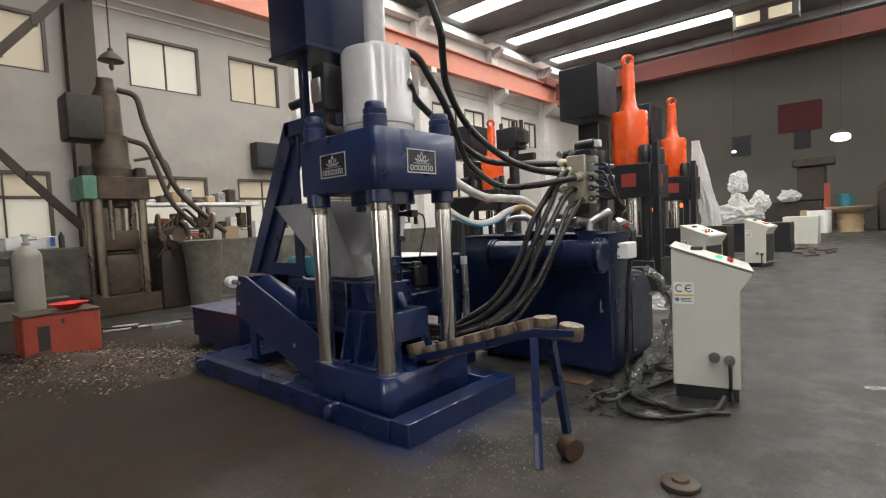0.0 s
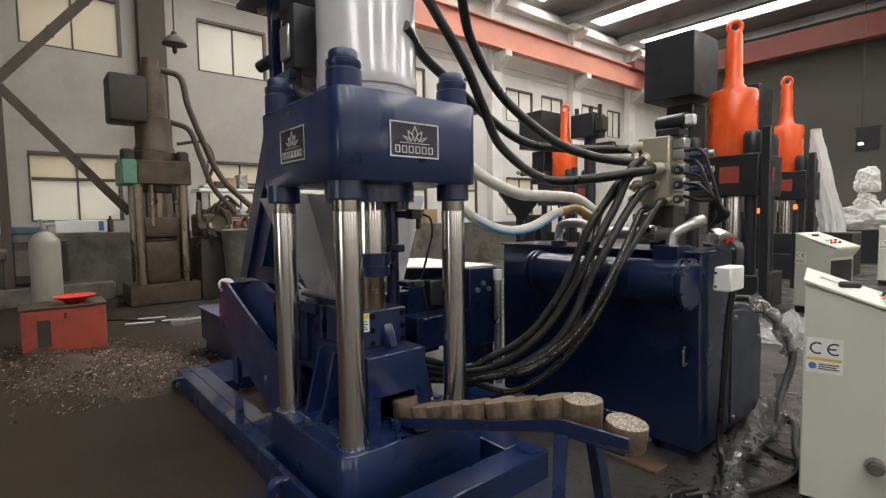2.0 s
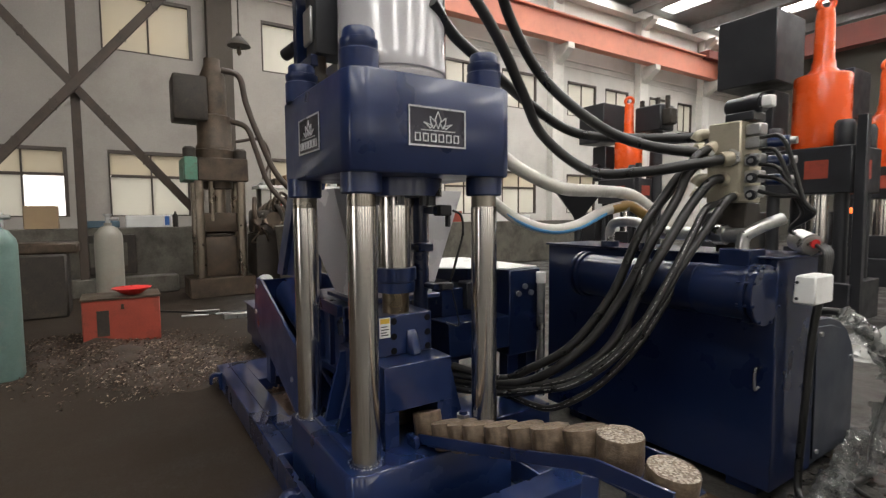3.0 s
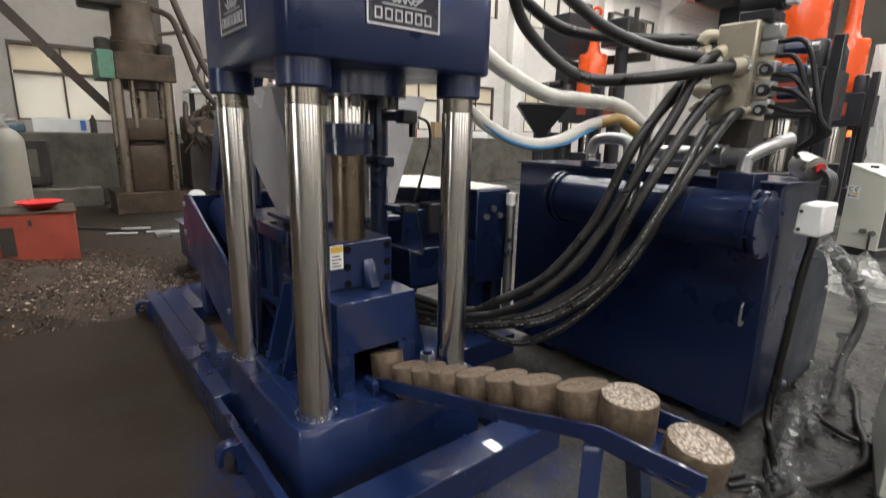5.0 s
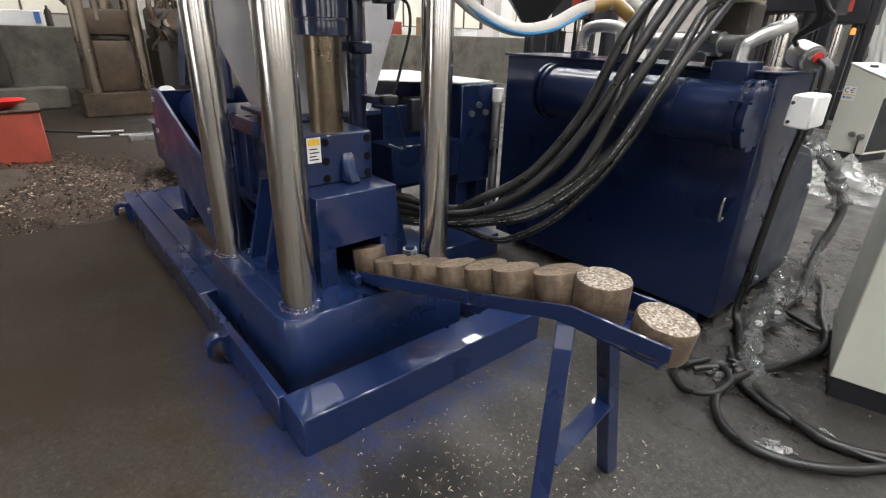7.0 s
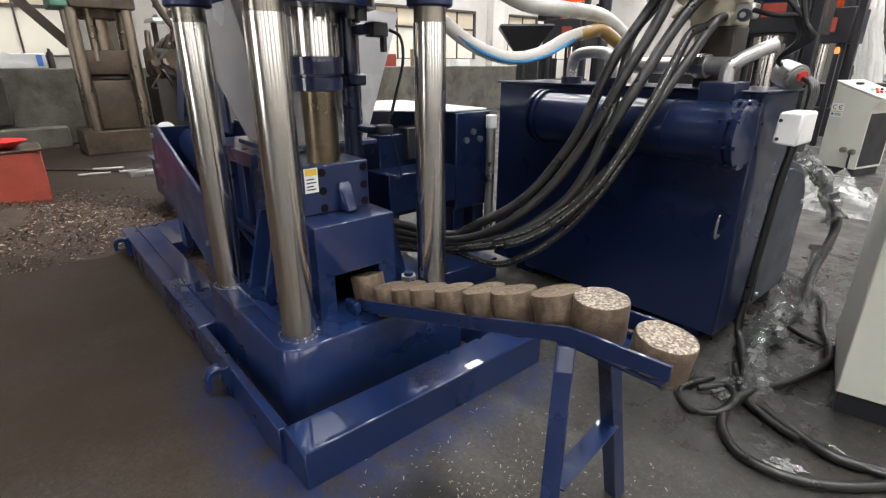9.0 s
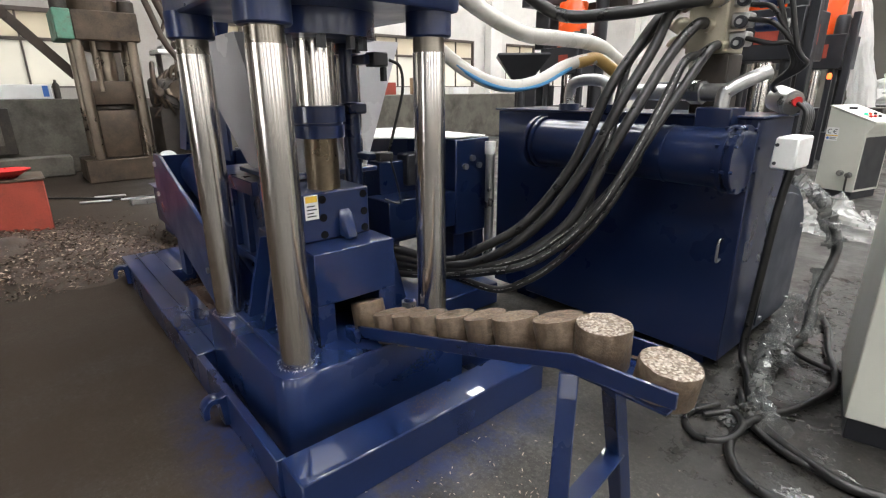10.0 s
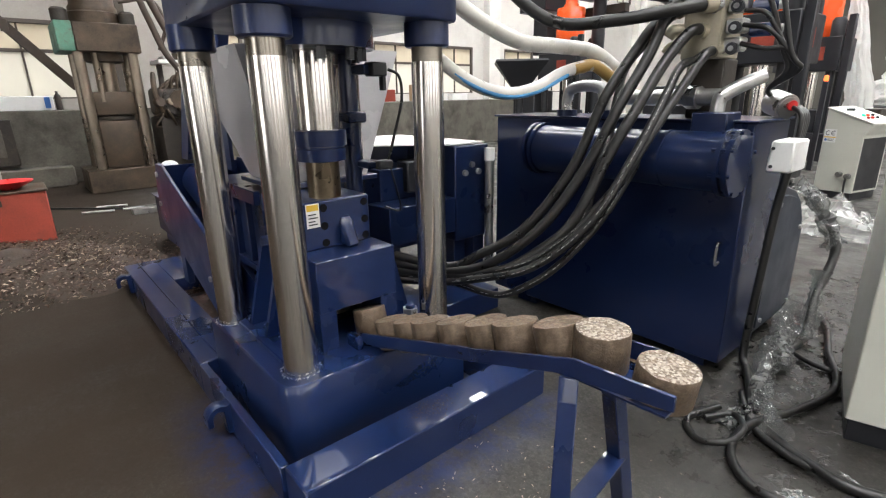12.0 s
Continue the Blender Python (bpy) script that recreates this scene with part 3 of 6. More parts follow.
part("bolster", bm, BLUE, press, "thick blue lower bolster block")
for x, y in COLS:
    bm = lathe(B(), [(0.0655, 0.386), (0.0655, 1.545)], x, y, 40)
    c = part("column", bm, CHROME, press, "polished steel column")
    # darker band at the column's top
    part("column_end", lathe(B(), [(0.063, 1.545), (0.063, 1.62)], x, y, 32), CHROME_DARK, c)
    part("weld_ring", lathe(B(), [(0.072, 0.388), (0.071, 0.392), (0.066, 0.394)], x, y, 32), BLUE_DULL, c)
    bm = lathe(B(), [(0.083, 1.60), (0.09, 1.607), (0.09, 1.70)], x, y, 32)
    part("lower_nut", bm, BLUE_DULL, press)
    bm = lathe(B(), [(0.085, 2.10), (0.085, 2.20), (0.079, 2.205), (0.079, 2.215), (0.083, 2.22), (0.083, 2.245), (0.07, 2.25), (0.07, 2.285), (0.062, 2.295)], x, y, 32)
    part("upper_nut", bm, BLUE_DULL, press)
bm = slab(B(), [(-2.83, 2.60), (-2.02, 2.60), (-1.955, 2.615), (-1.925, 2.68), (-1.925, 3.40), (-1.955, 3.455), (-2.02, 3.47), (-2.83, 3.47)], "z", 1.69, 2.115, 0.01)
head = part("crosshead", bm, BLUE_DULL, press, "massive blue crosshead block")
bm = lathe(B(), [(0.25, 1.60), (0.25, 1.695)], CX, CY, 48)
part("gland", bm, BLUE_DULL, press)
for k in range(10):
    a = 0.31 + 0.6283 * k
    x, y = CX + 0.2 * math.cos(a), CY + 0.2 * math.sin(a)
    part("bolt", cyl(B(), (x, y, 1.555), (x, y, 1.602), 0.02, None, 6), BLACK, press)


def plaque(parent, face, u, z, w, h):
    """A maker's plaque: silver rim, a flower of leaf outlines and a row of plain shapes."""
    def at(bm, a0, a1, b0, b1, d0, d1):
        if face == "x":
            box(bm, d0, d1, u + a0, u + a1, z + b0, z + b1, 0)
        else:
            box(bm, u + a0, u + a1, d0, d1, z + b0, z + b1, 0)
    d = -1.925 if face == "x" else 2.60
    s = 1 if face == "x" else -1
    bm = B()
    at(bm, 0, w, 0, h, d + s * 0.0005, d + s * 0.005)
    pl = part("plaque", bm, PLAQUE, parent, "dark maker's plaque with silver emblem")
    bm, t = B(), 0.007
    for a0, a1, b0, b1 in ((0, w, 0, t), (0, w, h - t, h), (0, t, t, h - t), (w - t, w, t, h - t), (0.2 * w, 0.8 * w, 0.40 * h, 0.42 * h)):
        at(bm, a0, a1, b0, b1, d + s * 0.005, d + s * 0.008)
    def leaf(c, tip, half, low, high):
        """A thin pointed outline: a leaf of the emblem."""
        q = [(c, low), (c - half, (low + high) / 2), (tip, high), (c + half, (low + high) / 2)]
        for (a0, b0), (a1, b1) in zip(q, q[1:] + q[:1]):
            e = Vector((a1 - a0, b1 - b0)).normalized() * 0.0022
            slab(bm, [(u + w * a0 - e.y, z + h * b0 + e.x), (u + w * a1 - e.y, z + h * b1 + e.x), (u + w * a1 + e.y, z + h * b1 - e.x), (u + w * a0 + e.y, z + h * b0 - e.x)], face, d + s * 0.005, d + s * 0.0085)
    for c, tip, half, high in ((0.5, 0.5, 0.055, 0.90), (0.42, 0.36, 0.05, 0.76), (0.58, 0.64, 0.05, 0.76), (0.36, 0.25, 0.045, 0.60), (0.64, 0.75, 0.045, 0.60)):
        leaf(c, tip, half, 0.46, high)
    for k in range(6):
        a = w * (0.10 + 0.135 * k)
        gw, g0, g1, t = w * 0.095, 0.12 * h, 0.33 * h, 0.0045
        for a0, a1, b0, b1 in ((a, a + t, g0, g1), (a + gw - t, a + gw, g0, g1), (a + t, a + gw - t, g1 - t, g1), (a + t, a + gw - t, g0, g0 + t)):
            at(bm, a0, a1, b0, b1, d + s * 0.005, d + s * 0.009)
    part("emblem", bm, SILVER, pl)


plaque(head, "x", 2.868, 1.808, 0.30, 0.172)
plaque(head, "y", -2.562, 1.808, 0.30, 0.172)

# main cylinder and the filler tank beside it
bm = lathe(B(), [(0.272, 2.11), (0.276, 2.12), (0.276, 2.19), (0.268, 2.195), (0.268, 2.205), (0.277, 2.21), (0.277, 2.27), (0.274, 2.275), (0.274, 2.75), (0.262, 2.775), (0.2, 2.785)], CX, CY, 64)
main_cyl = part("main_cylinder", bm, GREY_PAINT, press, "light grey painted main cylinder")
part("neck", lathe(B(), [(0.12, 2.78), (0.12, 2.83), (0.083, 2.85), (0.083, 3.75), (0.06, 3.78)], CX, CY, 40), GREY_PAINT, main_cyl)
for a in (0.3, 2.2, 4.1):
    x, y = CX + 0.2 * math.cos(a), CY + 0.2 * math.sin(a)
    part("bolt", cyl(B(), (x, y, 2.78), (x, y, 2.82), 0.022, None, 6), STEEL, main_cyl)
ft = part("filler_tank", box(B(), -3.20, -2.69, 2.62, 3.22, 2.86, 3.75, 0.012, 2), NAVY, press, "dark blue filler tank on a bracket")
part("tank_lip", box(B(), -3.215, -2.675, 2.605, 3.235, 2.83, 2.86, 0.004), NAVY, ft)
bm = box(B(), -2.93, -2.87, 2.69, 2.75, 2.115, 2.83, 0.004)
box(bm, -2.95, -2.80, 3.05, 3.15, 2.115, 2.83, 0.004)
box(bm, -2.87, -2.66, 2.70, 2.74, 2.30, 2.36, 0.004)
part("tank_bracket", bm, NAVY, press)
valve = part("prefill_valve", box(B(), -2.80, -2.63, 2.72, 2.9, 2.36, 2.72, 0.02, 2), BLACK, press, "black prefill valve with bright fittings")
# steel plate in place of the bright window gap through the valve frame
part("bright_gap_plate", box(B(), -2.785, -2.665, 2.70, 2.72, 2.42, 2.61, 0.008), STEEL, valve)
part("fitting", cyl(B(), (-2.95, 2.72, 2.78), (-3.06, 2.70, 2.80), 0.026), STEEL, valve)
part("fitting", cyl(B(), (-2.92, 2.70, 2.46), (-3.02, 2.67, 2.44), 0.035), BLACK, valve)
part("elbow", tube(B(), [(-2.72, 2.75, 2.36), (-2.72, 2.76, 2.25), (-2.68, 2.84, 2.2), (-2.62, 2.9, 2.2)], 0.05, 14), DARK_IRON, valve)

# die stack
bm = box(B(), -2.68, -2.112, 2.83, 3.213, 0.560, 0.785, 0.004)
lower = part("lower_die_block", bm, BLUE, press)
for x1, y0, y1 in ((-2.112, 2.83, 2.905), (-2.112, 3.125, 3.213), (-2.36, 2.905, 3.125)):
    part("die_cheek", box(B(), -2.68, x1, y0, y1, 0.39, 0.5615, 0), BLUE, lower)
# black plate in place of the slot's inner shade
part("slot_shade", box(B(), -2.358, -2.35, 2.906, 3.124, 0.392, 0.559, 0), BLACKHOLE, lower, "black plate that carries the shade at the outlet slot's end")
for x in (-2.2, -2.42, -2.6):
    part("gusset", slab(B(), [(2.705, 0.39), (2.832, 0.39), (2.832, 0.76), (2.80, 0.76)], "x", x - 0.012, x + 0.012), BLUE, press)
    part("gusset", slab(B(), [(3.34, 0.39), (3.213, 0.39), (3.213, 0.76), (3.245, 0.76)], "x", x - 0.012, x + 0.012), BLUE, press)
stud = part("stud", cyl(B(), (-2.07, 3.255, 0.39), (-2.07, 3.255, 0.50), 0.022, None, 16, 0.003), BLUE, press)
part("stud_nut", cyl(B(), (-2.07, 3.255, 0.455), (-2.07, 3.255, 0.485), 0.036, None, 6), STEEL, stud)
part("stop_bar", box(B(), -2.66, -2.14, 2.66, 2.70, 0.388, 0.41, 0.004), BLUE, press)
bm = box(B(), -2.64, -2.275, 2.87, 3.195, 0.785, 0.995, 0.006)
upper = part("upper_die_block", bm, BLUE, press)
for y in (2.967, 3.168):
    for z in (0.964, 0.885, 0.81):
        # black discs on the face, painted shade instead of bored holes
        part("bolt_hole", cyl(B(), (-2.29, y, z), (-2.2725, y, z), 0.0175, None, 18), BLACKHOLE, upper)
slab(upper_rib := B(), [(-2.276, 0.787), (-2.20, 0.787), (-2.255, 0.90), (-2.276, 0.92)], "y", 3.035, 3.098, 0.012)
part("rib", upper_rib, BLUE, upper)
lab = part("warning_label", box(B(), -2.276, -2.2735, 2.886, 2.947, 0.885, 1.0 - 0.012, 0), WHITE, upper, "white and yellow warning label")
part("yellow_band", box(B(), -2.2740, -2.2722, 2.89, 2.943, 0.958, 0.984, 0), YELLOW, lab)
bm = B()
for z, b in ((0.940, 2.93), (0.925, 2.938), (0.910, 2.925), (0.897, 2.935)):
    box(bm, -2.2740, -2.2722, 2.895, b, z, z + 0.005, 0)
part("print", bm, INK, lab)

# ram: rod, collar and punch go up and down together
ram = part("ram", lathe(B(), [(0.088, 1.275), (0.088, 2.06)], CX, CY, 40), CHROME, press, "polished steel ram rod")
part("collar", lathe(B(), [(0.085, 1.15), (0.105, 1.155), (0.105, 1.205), (0.10, 1.208), (0.10, 1.215), (0.112, 1.218), (0.112, 1.282), (0.10, 1.286), (0.06, 1.286)], CX, CY, 40), BLUE, ram, "blue clamp collar")
part("punch", lathe(B(), [(0.071, 0.45), (0.071, 1.16)], CX, CY, 40), PUNCH, ram, "oily brown steel punch")
bm = cyl(B(), (-2.47, 3.243, 0.9), (-2.47, 3.243, 1.70), 0.040, None, 24)
box(bm, -2.515, -2.40, 3.198, 3.293, 1.30, 1.35, 0.008)
box(bm, -2.46, -2.33, 3.243, 3.30, 1.51, 1.55, 0.005)
box(bm, -2.46, -2.33, 3.243, 3.30, 1.095, 1.125, 0.005)
sw = part("switch_post", bm, NAVY, press)
part("limit_switch", box(B(), -2.37, -2.30, 3.27, 3.35, 1.50, 1.56, 0.006), BLACK, sw)
part("limit_switch", box(B(), -2.36, -2.30, 3.28, 3.36, 1.09, 1.13, 0.006), BLACK, sw)
part("clip", box(B(), -2.33, -2.30, 3.32, 3.34, 1.44, 1.50, 0.003), BLACK, sw)
part("cable", tube(B(), [(-2.31, 3.36, 1.53), (-2.30, 3.41, 1.50), (-2.30, 3.42, 1.40), (-2.31, 3.38, 1.25), (-2.33, 3.35, 1.12)], 0.007, 10), RUBBER, sw)
part("cable", tube(B(), [(-2.33, 3.36, 1.10), (-2.33, 3.40, 0.95), (-2.35, 3.42, 0.87), (-2.36, 3.34, 0.9)], 0.005, 10), RUBBER, sw)

# feed trough, hopper and its stand
def trough_side(y):
    return slab(B(), [(-4.26, 1.0), (-4.12, 1.0), (-2.80, 0.50), (-2.80, 0.165), (-3.15, 0.165), (-4.36, 0.60), (-4.33, 0.85)], "y", y - 0.012, y + 0.012, 0.003)


feed = thing("feed_trough", "blue sloping steel feed trough beside the press", "feeder", (-3.6, 3.0, 0.163))
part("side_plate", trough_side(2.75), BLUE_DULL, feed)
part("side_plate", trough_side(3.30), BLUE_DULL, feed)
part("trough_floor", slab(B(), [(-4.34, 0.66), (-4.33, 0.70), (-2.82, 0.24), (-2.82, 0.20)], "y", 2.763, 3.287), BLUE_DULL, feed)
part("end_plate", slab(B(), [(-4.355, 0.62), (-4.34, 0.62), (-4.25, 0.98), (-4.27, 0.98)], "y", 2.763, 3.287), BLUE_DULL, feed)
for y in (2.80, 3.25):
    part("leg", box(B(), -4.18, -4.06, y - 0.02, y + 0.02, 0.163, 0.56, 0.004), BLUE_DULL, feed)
part("end_cap", cyl(B(), (-4.93, 2.95, 0.89), (-4.80, 2.95, 0.89), 0.055, 0.07, 24, 0.015), WHITE, feed)
part("cap_shaft", cyl(B(), (-4.82, 2.95, 0.89), (-4.25, 2.95, 0.89), 0.03, None, 14), STEEL, feed)
part("screw_tube", cyl(B(), (-4.26, 3.02, 0.86), (-3.0, 3.02, 0.46), 0.13, None, 24), BLUE_DULL, feed)
for x, z in ((-4.24, 0.93), (-4.28, 0.72), (-3.3, 0.42)):
    part("bolt", cyl(B(), (x, 2.725, z), (x, 2.74, z), 0.018, None, 6), STEEL, feed)
drive = part("drive_motor", cyl(B(), (-4.80, 3.72, 1.0), (-4.42, 3.72, 1.0), 0.12, None, 28, 0.015), TEAL_DRUM, feed, "teal drive motor")
part("motor_foot", box(B(), -4.76, -4.46, 3.62, 3.82, 0.163, 0.90, 0.006), BLUE_DULL, drive)
part("swarf", slab(B(), [(-4.1, 0.02), (-4.1, 0.05), (-3.7, 0.09), (-3.4, 0.05), (-3.4, 0.02)], "y", 2.74, 3.3), CHIP_DARK, feed)
hop = thing("hopper", "light grey sheet-steel feed hopper above the trough", "hopper", (-2.9, 3.2, 1.0))
TOP = [(-3.81, 2.92), (-2.95, 2.92), (-2.95, 3.873), (-3.81, 3.873)]
LOW = [(-3.04, 2.95), (-2.64, 2.95), (-2.64, 3.42), (-3.04, 3.42)]
for k in range(4):
    bm = B()
    a, b, c, d = TOP[k], TOP[(k + 1) % 4], LOW[(k + 1) % 4], LOW[k]
    zt = 1.67
    f = bm.faces.new([bm.verts.new(v) for v in ((*a, zt), (*b, zt), (*c, 1.025), (*d, 1.025))])
    bmesh.ops.solidify(bm, geom=[f], thickness=0.006)
    part("panel", bm, GREY_PAINT, hop)
part("flange", box(B(), -3.08, -2.60, 2.91, 3.46, 1.0, 1.025, 0.004), BLUE, hop)
bm = box(B(), -3.45, -2.69, 2.86, 3.40, 0.60, 0.985, 0.006)
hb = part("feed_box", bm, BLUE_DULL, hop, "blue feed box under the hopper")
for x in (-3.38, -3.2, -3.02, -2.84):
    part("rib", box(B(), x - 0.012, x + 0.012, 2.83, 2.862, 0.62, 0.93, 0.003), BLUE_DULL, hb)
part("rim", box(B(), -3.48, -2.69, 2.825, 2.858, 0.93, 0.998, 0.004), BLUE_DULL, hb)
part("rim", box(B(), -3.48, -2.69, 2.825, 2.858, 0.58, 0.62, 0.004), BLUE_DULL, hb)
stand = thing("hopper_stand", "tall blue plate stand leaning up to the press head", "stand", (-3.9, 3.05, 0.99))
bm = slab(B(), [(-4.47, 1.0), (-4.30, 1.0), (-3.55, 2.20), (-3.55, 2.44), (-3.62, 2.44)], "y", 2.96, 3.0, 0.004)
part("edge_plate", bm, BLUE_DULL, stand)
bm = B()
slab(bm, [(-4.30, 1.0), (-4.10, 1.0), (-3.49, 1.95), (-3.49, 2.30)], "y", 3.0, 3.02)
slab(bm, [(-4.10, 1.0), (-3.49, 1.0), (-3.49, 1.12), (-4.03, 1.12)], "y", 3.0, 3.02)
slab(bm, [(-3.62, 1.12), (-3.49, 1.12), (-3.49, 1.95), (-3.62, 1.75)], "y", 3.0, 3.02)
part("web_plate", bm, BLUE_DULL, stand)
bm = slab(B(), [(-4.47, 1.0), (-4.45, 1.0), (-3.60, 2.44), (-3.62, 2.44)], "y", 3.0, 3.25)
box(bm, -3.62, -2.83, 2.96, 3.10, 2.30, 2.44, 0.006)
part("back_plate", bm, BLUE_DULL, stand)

# unit with a white cover behind the press
unit = thing("pusher_unit", "dark blue pusher unit with a white cover plate", "machine", (-3.2, 4.2, 0))
part("body", box(B(), -3.9, -2.95, 3.70, 4.0, 0.45, 0.98, 0.006), NAVY, unit)
part("end_housing", box(B(), -3.05, -2.74, 4.14, 4.44, 0.48, 1.105, 0.008), NAVY, unit)
part("cover_plate", slab(B(), [(-3.95, 3.76), (-3.2, 3.66), (-2.76, 4.15), (-2.76, 4.42), (-3.7, 4.42)], "z", 1.11, 1.118), WHITE, unit, "white cover plate")
part("body", box(B(), -3.9, -3.06, 4.0, 4.42, 0.48, 1.10, 0.006), NAVY, unit)
part("valve", box(B(), -3.02, -2.90, 3.88, 4.08, 0.82, 1.02, 0.01), BLACK, unit)
part("beam", box(B(), -2.98, -2.74, 3.62, 4.14, 0.55, 0.78, 0.006), NAVY, unit)
for x, y in ((-3.8, 3.75), (-2.82, 4.2), (-3.8, 4.35), (-2.82, 4.38)):
    part("leg", box(B(), x - 0.05, x + 0.05, y - 0.05, y + 0.05, 0, 0.5, 0.004), NAVY, unit)
for y, z in ((4.28, 0.98), (4.22, 0.93), (4.34, 0.93)):
    part("bolt", cyl(B(), (-2.742, y, z), (-2.72, y, z), 0.02, None, 8), STEEL, unit)
part("pipe", cyl(B(), (-2.69, 4.40, 0.16), (-2.69, 4.40, 1.06), 0.03), STEEL, unit)
part("pipe_cap", cyl(B(), (-2.69, 4.40, 1.0), (-2.69, 4.40, 1.08), 0.036), WHITE, unit)
part("foot_plate", box(B(), -3.0, -2.55, 3.78, 4.36, 0.0, 0.15, 0.006), BLUE, unit)

# ---- outlet chute and briquettes ----
chute = thing("outlet_chute", "blue steel outlet chute on a splayed leg stand", "chute", (-0.95, 3.06, 0))
N0, N1 = 2.982, 3.172


def chute_floor(x):
    return min(0.716, max(0.393, 0.40 + 0.331 * (x + 1.93)))


for y in (N0, N1):
    q = [(-2.06, 0.452), (-1.337, 0.664), (-1.0, 0.772), (-0.74, 0.788), (-0.74, 0.749), (-1.05, 0.710), (-1.337, 0.617), (-2.06, 0.402)]
    if y == N1:
        q[3:5] = [(-0.87, 0.781), (-0.87, 0.733)]
    part("side_rail", slab(B(), q, "y", y - 0.005, y + 0.005, 0.0015), BLUE, chute)
part("floor_plate", slab(B(), [(-2.06, 0.396), (-1.04, 0.714), (-0.76, 0.724), (-0.76, 0.718), (-1.04, 0.708), (-2.06, 0.390)], "y", N0 + 0.006, N1 - 0.006), BLUE, chute)
part("hook", box(B(), -2.11, -2.02, 2.94, 2.972, 0.392, 0.45, 0.012, 2), BLUE, chute)
LEGS = (((-1.015, 2.988, 0.712), (-0.892, 2.795, 0)), ((-1.005, 3.166, 0.712), (-0.99, 3.33, 0)))
for a, b in LEGS:
    a, b = Vector(a), Vector(b)
    bm = B()
    m = Matrix.Translation((a + b) / 2) @ (b - a).to_track_quat("Z", "X").to_matrix().to_4x4()
    made = bmesh.ops.create_cube(bm, size=1, matrix=m @ Matrix.Diagonal((0.05, 0.05, (b - a).length, 1)))["verts"]
    prim(bm, made, 0.003)
    part("leg", bm, BLUE, chute)
c0, c1 = [Vector(a).lerp(Vector(b), 0.52) for a, b in LEGS]
bm = B()
bar = (c1 - c0).normalized()
flat = bar.cross(Vector((0, 0, 1))).normalized()
m = Matrix.Translation((c0 + c1) / 2) @ Matrix((flat, bar.cross(flat) * -1, bar)).transposed().to_4x4()
bmesh.ops.create_cube(bm, size=1, matrix=m @ Matrix.Diagonal((0.06, 0.006, (c1 - c0).length - 0.03, 1)))
bmesh.ops.create_cube(bm, size=1, matrix=m @ Matrix.Translation((-0.027, -0.022, 0)) @ Matrix.Diagonal((0.006, 0.044, (c1 - c0).length - 0.03, 1)))
part("crossbar", bm, BLUE, chute)


def briquette_mesh(seed, h=0.118, r=0.0725, m=BRIQUETTE):
    rnd = random.Random(seed)
    bm, seg = B(), 28
    rings = []
    for k, (rr, z) in enumerate(((0.97, 0), (1, 0.006), (1, h * 0.5), (1, h - 0.006), (0.96, h), (0.62, h), (0.3, h))):
        rings.append([bm.verts.new((r * rr * (1 + 0.003 * rnd.uniform(-1, 1)) * math.cos(6.2832 * i / seg), r * rr * math.sin(6.2832 * i / seg), z + (0.0014 * rnd.uniform(-1, 1) if k > 3 else 0))) for i in range(seg)])
    for a, b in zip(rings, rings[1:]):
        for i in range(seg):
            bm.faces.new((a[i], a[(i + 1) % seg], b[(i + 1) % seg], b[i]))
    bm.faces.new(rings[0][::-1])
    tip = bm.verts.new((0, 0, h))
    for i in range(seg):
        bm.faces.new((rings[-1][i], rings[-1][(i + 1) % seg], tip))
    return mesh_of("briquette", bm, m, Vector((0, 0, 0)), 50)


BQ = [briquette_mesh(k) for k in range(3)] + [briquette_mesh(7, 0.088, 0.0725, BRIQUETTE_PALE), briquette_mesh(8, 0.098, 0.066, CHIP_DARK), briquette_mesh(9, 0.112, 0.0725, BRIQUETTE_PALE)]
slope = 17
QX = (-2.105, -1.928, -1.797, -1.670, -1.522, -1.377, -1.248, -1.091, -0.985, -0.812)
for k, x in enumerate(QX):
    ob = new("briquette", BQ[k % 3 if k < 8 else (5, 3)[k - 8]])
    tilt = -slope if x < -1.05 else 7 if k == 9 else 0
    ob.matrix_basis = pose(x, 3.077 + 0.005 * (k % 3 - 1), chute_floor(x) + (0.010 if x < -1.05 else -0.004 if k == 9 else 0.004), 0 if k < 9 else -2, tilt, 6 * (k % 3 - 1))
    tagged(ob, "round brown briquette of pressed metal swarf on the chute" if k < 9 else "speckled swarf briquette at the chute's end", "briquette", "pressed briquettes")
ob = new("briquette", BQ[4])
ob.matrix_basis = pose(-0.85, 3.03, 0.067, 90, 0, 65)
tagged(ob, "loose swarf briquette lying on the floor by the stand", "briquette", "pressed briquettes")

# ---- hydraulic power unit ----
power = thing("hydraulic_power_unit", "large dark navy oil tank with a cooler cylinder on its side", "oil tank", (-1.9, 4.9, 0))
part("tank", box(B(), -2.775, -1.19, 4.56, 5.03, 0.06, 1.272, 0.006), NAVY, power, "navy oil tank body")
part("lid", box(B(), -2.79, -1.175, 4.545, 5.045, 1.272, 1.284, 0.003), NAVY, power)
for x in (-2.5, -1.35):
    part("skid", box(B(), x - 0.08, x + 0.08, 4.60, 5.5, 0.0, 0.06, 0), NAVY, power)
top_ = [(5.034, 0.06), (5.64, 0.06), (5.64, 0.60), (5.60, 0.70), (5.52, 0.79), (5.40, 0.86), (5.24, 0.90), (5.034, 0.91)]
house = part("motor_housing", slab(B(), top_, "x", -2.2, -1.20, 0.008), MOTOR, power, "dusty blue-grey motor housing with a rounded top")
